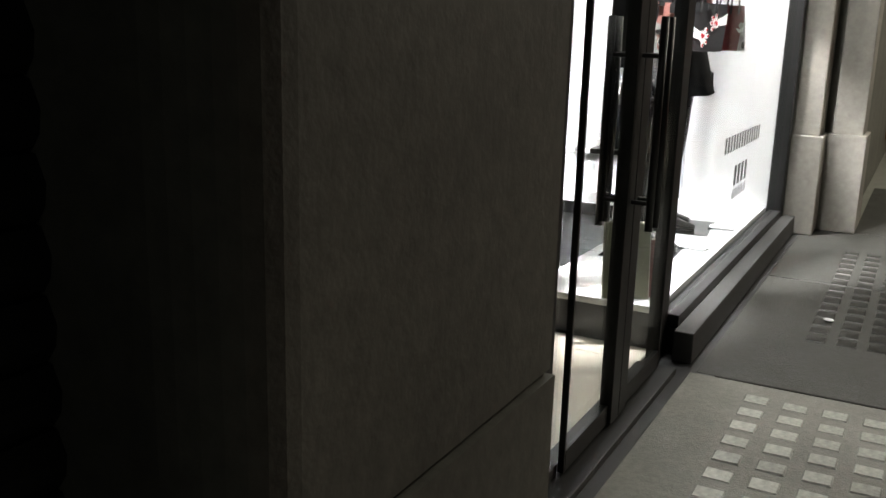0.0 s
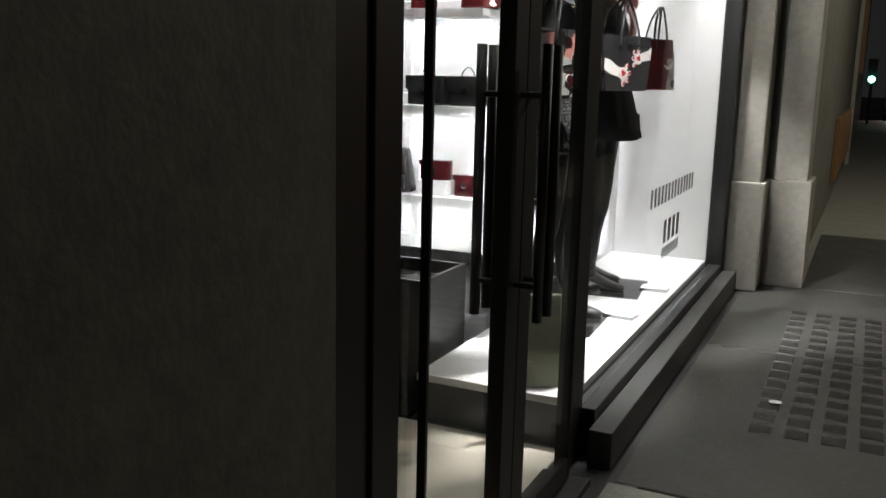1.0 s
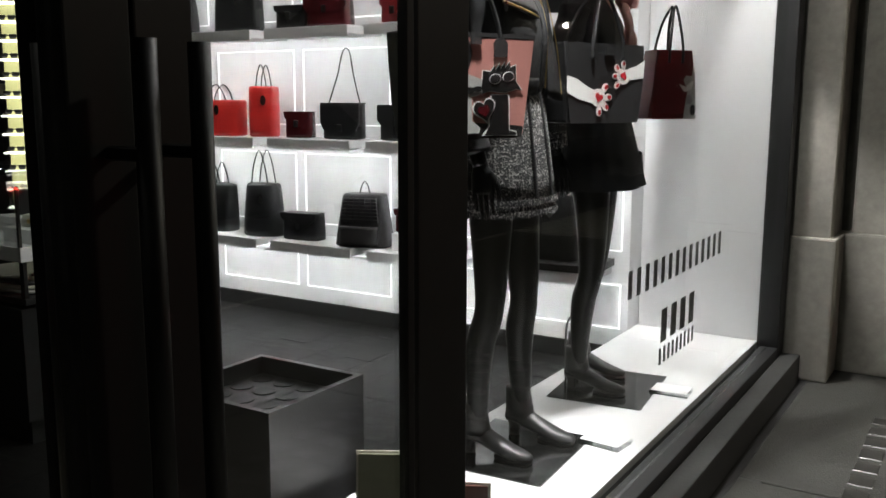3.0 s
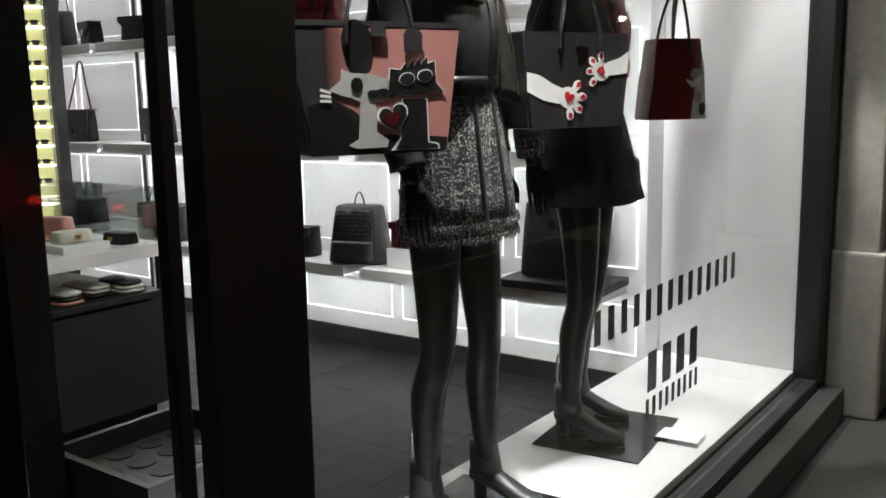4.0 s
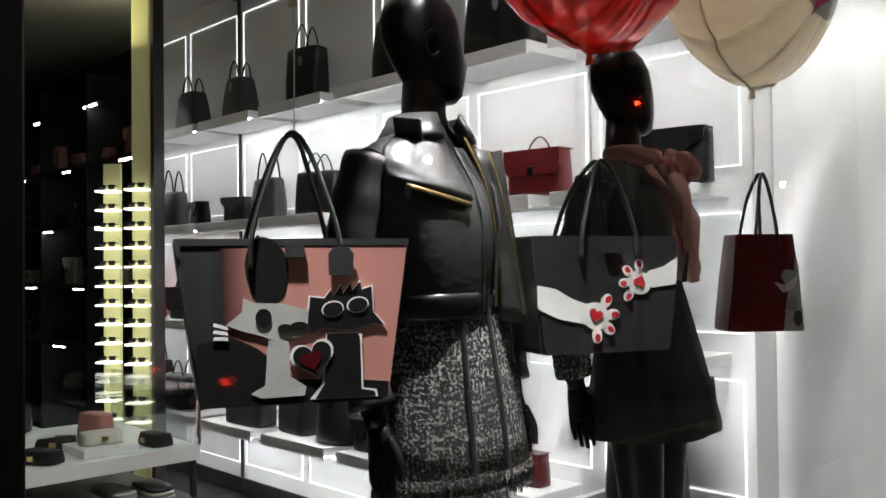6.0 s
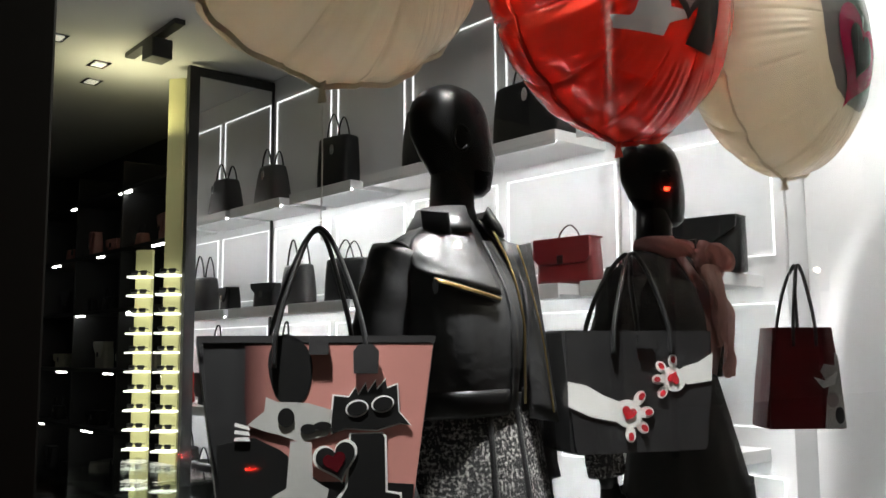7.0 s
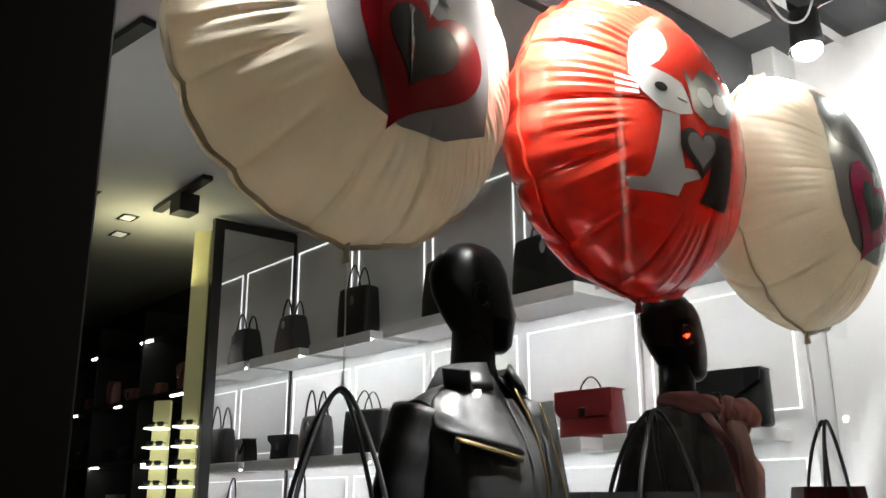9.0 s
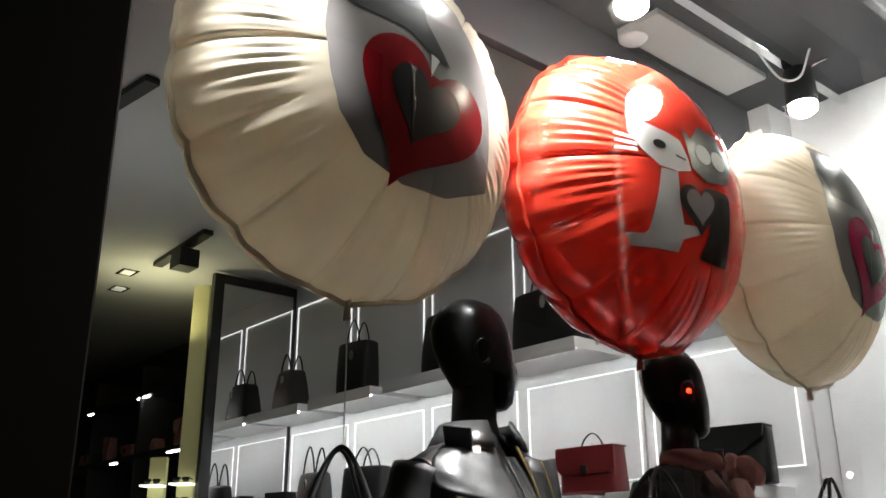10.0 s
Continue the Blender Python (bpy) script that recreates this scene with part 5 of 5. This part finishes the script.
for k in range(6):
    sc = empty("folded_scarf", pose(-3.20 + 0.03 * (k % 2), 4.24 + 0.135 * k, 0.601, 0, 0, random.uniform(-10, 10)), "folded patterned scarf on the counter's lower tray", "scarf", "folded scarves")
    for j in range(3):
        bm = bmesh.new()
        loft(bm, [ring((0.006 * j, 0, 0.001 + 0.016 * j + dz), (0.12 - 0.008 * j) * kk, (0.058 - 0.004 * j) * kk, 20, 4.5) for dz, kk in ((0.0, 0.93), (0.004, 1.0), (0.011, 1.0), (0.015, 0.92))])
        part("fold", bm, (M_GPRINT, M_CREAM, M_GREYL, M_PINK, M_LEATHER2)[(k + j) % 5], sc, "", True)
for x, y, w, d, h in ((-3.12, 4.30, 0.11, 0.09, 0.055), (-3.16, 4.72, 0.10, 0.10, 0.03), (-3.45, 4.50, 0.12, 0.12, 0.06)):
    tagged(block("display_riser", x - w, x + w, y - d, y + d, 0.7955, 0.7955 + h, M_WHITE), "low white display riser in the glass counter", "riser", "counter risers")

# eyewear towers
def eyewear(loc, height, shelf_top, label):
    e = empty("eyewear_tower", pose(*loc, 0, 0, 40), label, "display tower", "eyewear towers")
    block("back", -0.055, 0.055, 0.0, 0.03, 0.001, height, M_YELLOW, e, "pale yellow lit back panel", 0.001)
    n = int((shelf_top - 0.50) / 0.118)
    for k in range(n):
        z = 0.52 + 0.118 * k
        s = block("ledge", -0.068, 0.068, -0.085, -0.001, z, z + 0.012, M_LEDGE, e, "glowing white ledge", 0.001)
        bm = bmesh.new()
        for sx in (-1, 1):
            loft(bm, [ring((sx * 0.030, -0.060, z + 0.034 + dz), rx, 0.004, 12) for dz, rx in ((-0.016, 0.016), (0.0, 0.024), (0.014, 0.022))])
            tube(bm, [(sx * 0.052, -0.060, z + 0.040), (sx * 0.050, -0.012, z + 0.036)], 0.0025, 6)
        tube(bm, [(-0.012, -0.060, z + 0.040), (0.012, -0.060, z + 0.040)], 0.003, 6)
        g = part("sunglasses", bm, M_BLACK, e, "dark sunglasses", True)
    return e


M_SHELFLED = mat("dim_shelf_led", (0.9, 0.9, 0.9), 0.4, vary=0, emit=9, ecolor=(1, 1, 0.97))
M_LEDGE = mat("lit_ledge", (0.9, 0.9, 0.85), 0.4, vary=0, emit=1.6, ecolor=(1, 1, 0.88))
eyewear((-5.21, 5.82, 0), 3.2, 2.06, "tall pale yellow eyewear tower with lit ledges")
eyewear((-5.45, 5.74, 0), 2.12, 2.06, "pale yellow eyewear tower with lit ledges")
bm = bmesh.new()
add_box(bm, -5.37, -5.31, 5.86, 5.89, 0.001, 2.1)
tagged(part("light_tube", bm, M_LED), "upright white light tube between the eyewear towers", "lamp")
structure("alcove_partition", -5.75, -5.13, 6.04, 6.08, 0.0, CEIL, M_PANEL, "pale panel behind the eyewear towers")

# dim shelving deep in the shop
dsu = empty("dark_shelving_unit", pose(-6.75, 6.38, 0, 0, 0, -90), "dark shelving unit with dim goods deep in the shop", "shelving")
for k in range(6):
    block("board", -0.2, 0.2, -2.2, 0.8, 0.35 + 0.48 * k, 0.38 + 0.48 * k, M_DARKSH, dsu, "", 0.002)
block("back", -0.21, -0.201, -2.2, 0.8, 0.001, 2.95, M_SOFFIT, dsu, "", 0)
for y in (-2.22, -1.2, -0.2, 0.82):
    block("upright", -0.2, 0.2, y - 0.015, y + 0.015, 0.001, 3.0, M_DARKSH, dsu, "", 0.002)
for k in range(13):
    y, z = -2.05 + 0.22 * k, 0.815 + 0.48 * ((k * 3) % 5)
    block("light_strip", 0.17, 0.19, y, y + 0.12 + 0.05 * (k % 3), z, z + 0.012, M_SHELFLED, dsu, "short glowing strip", 0)
for k in range(30):
    z = 0.381 + 0.48 * (k % 5)
    handbag((-8.80 + 0.098 * k, 6.34, z), random.uniform(-15, 15), 0.2, 0.12 + 0.1 * (k % 3 == 0), 0.1, ("flap", "tote", "satchel")[k % 3], (M_GREYL, M_LEATHER2, M_CREAM, M_LEATHER2, M_PINK)[k % 5], "dim small bag on the dark shelving")

# shop ceiling fittings
for x0, y0, ln in ((-3.17, 4.50, 0.35), (-4.80, 5.48, 0.75)):
    t = empty("ceiling_track", pose(x0, y0, CEIL - 0.03, 0, 0, 8 if x0 > -4 else 178), "black ceiling lamp track", "lamp track", "shop tracks")
    block("rail", -ln / 2, ln / 2, -0.03, 0.03, 0.0, 0.029, M_BLACK, t, "", 0.002)
s = empty("track_spot", pose(-4.72, 5.47, CEIL - 0.03), "black square spot lamp on the ceiling track", "lamp")
block("head", -0.07, 0.07, -0.06, 0.06, -0.13, -0.02, M_BLACK, s, "", 0.004)
block("neck", -0.02, 0.02, -0.02, 0.02, -0.02, 0.0, M_BLACK, s, "", 0.001)
# the last downlight is added over the entrance
for x, y in ((-5.48, 5.42), (-5.88, 5.52), (-5.15, 5.05), (-3.3, 3.6), (-2.2, 5.2), (-1.75, 2.95)):
    d = empty("downlight", pose(x, y, CEIL - 0.006), "square recessed ceiling downlight", "lamp", "ceiling downlights")
    block("frame", -0.075, 0.075, -0.055, 0.055, 0.0, 0.005, M_STEEL, d, "", 0.001)
    block("lens", -0.045, 0.045, -0.035, 0.035, -0.004, -0.0005, M_DIM, d, "glowing lens", 0)
# unseen lamp added so that the shop floor gives some bounce
lamp("shop_fill", "SPOT", look((-2.6, 4.9, CEIL - 0.05), (-2.7, 4.9, 0)), 9, (1, 0.98, 0.94), 0.06, 120, 0.8)
# unseen lamp added to brighten the cream entrance floor
lamp("entrance_fill", "SPOT", look((-1.5, 2.95, CEIL - 0.05), (-1.45, 3.0, 0)), 90, (1, 0.97, 0.9), 0.05, 70, 0.6)
# no fitting here: added panel that throws the yellow glow on the ceiling
lamp("alcove_glow", "AREA", look((-5.35, 5.55, 2.85), (-5.35, 5.6, 3.3)), 3.5, (1, 0.93, 0.55), 0.3)
# unseen panel in mid-air facing up, added to lighten the plaster
lamp("ceiling_fill", "AREA", look((-3.6, 4.6, 2.4), (-3.6, 4.7, 3.3)), 1.8, (1, 0.99, 0.97), 0.8)

# ceiling gear over the window: access panel, small vent and a cable
e = empty("access_panel", pose(-1.49, 5.90, 3.215), "pale grey access panel in the window ceiling", "panel")
block("plate", -0.085, 0.085, -0.33, 0.33, -0.02, 0.004, M_CEIL, e, "", 0.003)
e = empty("smoke_detector", pose(-1.555, 5.63, 3.22), "round white smoke detector on the window ceiling", "detector")
bm = bmesh.new()
loft(bm, [ring((0, 0, z), r, r, 24) for z, r in ((0.0, 0.05), (-0.025, 0.05), (-0.035, 0.04))])
part("body", bm, M_WHITE, e, "", True)
bm = bmesh.new()
tube(bm, spline([(-1.27, 5.93, 3.13), (-1.24, 6.0, 3.04), (-1.2, 6.06, 3.05), (-1.17, 6.1, 3.16)], 6), 0.004, 8)
tagged(part("lamp_cable", bm, M_WHITE), "loose white cable by the spot lamps", "cable")

# ---- street ----
# unseen lamp and post, added to light the pavement and stone front
lampost = empty("added_street_lamp", pose(2.75, 9.3, -0.13), "tall dark street lamp out of view, added to light the pavement and stone", "street lamp")
bm = bmesh.new()
tube(bm, [(0, 0, 0), (0, 0, 1.0), (0, 0, 5.6)], [0.08, 0.06, 0.045], 14)
part("pole", bm, M_BLACK, lampost, "", True)
block("head", -0.6, 0.1, -0.12, 0.12, 5.6, 5.72, M_BLACK, lampost, "", 0.02)
lamp("street_fill", "POINT", pose(2.4, 9.3, 5.3), 200, (1.0, 0.94, 0.78), 0.15)

for x, y, h, m in ((17.0, 22, 14, M_WALL), (-6, 62, 16, M_WALL)):
    b = empty("far_building", pose(x, y, -0.13), "dark stone street building with dim windows", "building", "far buildings")
    block("wall", -4.5, 4.5, -22 if x > 0 else -4, 22 if x > 0 else 4, 0, h, m, b, "", 0)
    for k in range(8):
        for j in range(3):
            if x > 0:
                block("window", -4.53, -4.49, -20 + 5 * k, -18.2 + 5 * k, 3.5 + 3.4 * j, 5.6 + 3.4 * j, M_GLOSSB, b, "", 0)
shopf = empty("lit_shopfront", pose(-0.415, 14, 0), "warm dimly lit shopfront along the street", "shopfront")
M_WARM = mat("warm_lit_glass", (0.11, 0.06, 0.025), 0.4, vary=0.5, scale=2.5, emit=0.012, ecolor=(0.9, 0.45, 0.16))
block("window", 0.0, 0.04, -2.2, 3.5, 0.25, 0.95, M_WARM, shopf, "warm glowing low window", 0)
block("window", 0.0, 0.035, 4.2, 11, 1.6, 3.2, M_WARM, shopf, "warm glowing upper window", 0)
block("frame", 0.0, 0.06, 3.52, 4.18, 0.0, 3.4, M_STONE, shopf, "", 0)
M_TEAL = mat("signal_green", (0.1, 0.7, 0.5), 0.4, vary=0, emit=6, ecolor=(0.25, 1.0, 0.75))
M_HEADL = mat("headlamp_glow", (1, 0.9, 0.8), 0.4, vary=0, emit=30, ecolor=(1.0, 0.82, 0.7))
M_TAIL = mat("tail_lamp_glow", (0.8, 0.05, 0.02), 0.4, vary=0, emit=45, ecolor=(1.0, 0.03, 0.015))
tl = empty("traffic_light", pose(-0.25, 40, -0.13), "far traffic light showing green", "traffic light")
bm = bmesh.new()
tube(bm, [(0, 0, 0), (0, 0, 2.4)], 0.06, 10)
part("pole", bm, M_BLACK, tl)
block("head", -0.17, 0.17, -0.14, 0.14, 1.5, 2.5, M_BLACK, tl, "", 0.02)
bm = bmesh.new()
bmesh.ops.create_uvsphere(bm, u_segments=16, v_segments=8, radius=0.13, matrix=Matrix.Translation((0, -0.16, 1.72)))
part("signal", bm, M_TEAL, tl, "glowing green signal", True)


def car(x, y, lab, glow, size=0.14):
    c = empty("parked_car", pose(x, y, -0.13), lab, "car", "far cars")
    bm = bmesh.new()
    prof = [(-2.0, 0.35), (-2.05, 0.75), (-1.1, 0.95), (-0.6, 1.42), (0.9, 1.42), (1.6, 0.98), (2.05, 0.85), (2.05, 0.35)]
    loft(bm, [[Vector((sx * k, yy, z)) for yy, z in prof] for sx, k in ((-0.85, 1), (0.85, 1))])
    part("body", bm, M_GLOSSB, c)
    for sx in (-0.78, 0.78):
        for yy in (-1.3, 1.3):
            bm = bmesh.new()
            loft(bm, [[Vector((sx + dx, yy + 0.32 * math.cos(a), 0.32 + 0.32 * math.sin(a))) for a in np.linspace(0, 2 * math.pi, 17)[:-1]] for dx in (-0.1, 0.1)])
            part("wheel", bm, M_BLACK, c)
        block("lamp_lens", sx * 0.8 - size, sx * 0.8 + size, -2.1, -2.04, 0.66 - size * 0.6, 0.66 + size * 0.6, glow, c, "glowing lamp", 0.01)
    return c


car(1.2, 46, "dark far car with its headlamps on", M_HEADL)
car(5.4, 9.2, "dark car standing in the road with red lamps lit", M_TAIL, 0.035)
tl2 = empty("traffic_light", pose(6.1, 15.0, -0.13), "traffic light showing red across the road", "traffic light")
bm = bmesh.new()
tube(bm, [(0, 0, 0), (0, 0, 3.6)], 0.06, 10)
part("pole", bm, M_BLACK, tl2)
block("head", -0.17, 0.17, -0.14, 0.14, 3.3, 4.3, M_BLACK, tl2, "", 0.02)
M_SIGR = mat("signal_red", (0.8, 0.02, 0.01), 0.4, vary=0, emit=70, ecolor=(1.0, 0.03, 0.01))
for z in (4.02,):
    bm = bmesh.new()
    bmesh.ops.create_uvsphere(bm, u_segments=14, v_segments=8, radius=0.034, matrix=Matrix.Translation((-0.1, -0.15, z)))
    part("signal", bm, M_SIGR, tl2, "glowing red signal", True)
for x, y, h in ((6.9, 21.4, 3.1), (7.6, 12.0, 3.0)):
    gl = empty("globe_lamp", pose(x, y, -0.13), "globe street lamp across the road", "street lamp", "globe lamps")
    bm = bmesh.new()
    tube(bm, [(0, 0, 0), (0, 0, h)], 0.045, 10)
    part("pole", bm, M_BLACK, gl, "", True)
    bm = bmesh.new()
    bmesh.ops.create_uvsphere(bm, u_segments=16, v_segments=10, radius=0.06, matrix=Matrix.Translation((0, 0, h + 0.1)))
    part("globe", bm, M_HEADL, gl, "glowing globe", True)

# litter, pavement slabs, pavement lights, shop planks
bm = bmesh.new()
loft(bm, [ring((0, 0, z), rx, ry, 9, 2.4) for z, rx, ry in ((0.0, 0.024, 0.016), (0.004, 0.028, 0.019), (0.009, 0.012, 0.008))])
lt = part("paper_scrap", bm, M_WHITE)
lt.matrix_world = pose(-0.294, 4.58, 0.0105, 4, 3, 20)
tagged(lt, "small crumpled white paper scrap on the pavement", "litter")


def slab_mesh(w, h, t, bev):
    bm = bmesh.new()
    add_box(bm, 0, w, 0, h, -t, 0)
    top = [e for e in bm.edges if all(v.co.z > -1e-6 for v in e.verts)]
    bmesh.ops.bevel(bm, geom=top, offset=bev, segments=1, affect="EDGES")
    me = bpy.data.meshes.new("slab")
    bm.to_mesh(me)
    bm.free()
    return me


def pieces(name, me, material, parent, places):
    if not me.materials:
        me.materials.append(material)
    for m in places:
        ob = new(name, me)
        ob.parent = parent
        ob.matrix_world = m


# the first three slabs take the paler concrete, the others the darker paving
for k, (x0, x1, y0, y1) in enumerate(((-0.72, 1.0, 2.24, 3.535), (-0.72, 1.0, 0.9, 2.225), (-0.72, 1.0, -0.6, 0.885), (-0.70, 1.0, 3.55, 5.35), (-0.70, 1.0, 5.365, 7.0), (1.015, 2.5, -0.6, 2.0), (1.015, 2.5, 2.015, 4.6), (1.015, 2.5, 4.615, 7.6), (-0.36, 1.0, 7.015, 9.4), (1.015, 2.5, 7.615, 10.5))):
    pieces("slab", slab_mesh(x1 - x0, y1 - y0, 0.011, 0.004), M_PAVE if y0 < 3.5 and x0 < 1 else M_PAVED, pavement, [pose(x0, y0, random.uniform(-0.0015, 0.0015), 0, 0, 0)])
cell = slab_mesh(0.092, 0.082, 0.012, 0.006)
pieces("pavement_light", cell, M_CELL, pavement, [pose(-0.475 + 0.138 * i, 2.36 + 0.138 * j, 0.0045, random.uniform(-1.5, 1.5), random.uniform(-1.5, 1.5)) for i in range(9) for j in range(8)])
cell2 = slab_mesh(0.085, 0.095, 0.010, 0.004)
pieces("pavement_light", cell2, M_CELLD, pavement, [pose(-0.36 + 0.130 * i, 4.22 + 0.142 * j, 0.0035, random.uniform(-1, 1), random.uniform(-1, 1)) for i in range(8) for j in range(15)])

floor_ob = bpy.data.objects["floor"]
places = {}
for i in range(34):
    x = -1.56 - 0.18 * (i + 1)
    cuts = [2.02 + ((i * 0.43) % 1.19) - 1.19 + 1.19 * j for j in range(6)]
    for a in cuts:
        y0, y1 = max(a, 3.71 if x > -2.62 else 2.02), min(a + 1.187, 6.42)
        if y1 - y0 > 0.06:
            places.setdefault(round(y1 - y0, 3), []).append(pose(x, y0, 0.011 + random.uniform(0, 0.001)))
for ln, where in places.items():
    pieces("plank", slab_mesh(0.1792, ln, 0.012, 0.0006), M_FLOOR, floor_ob, where)
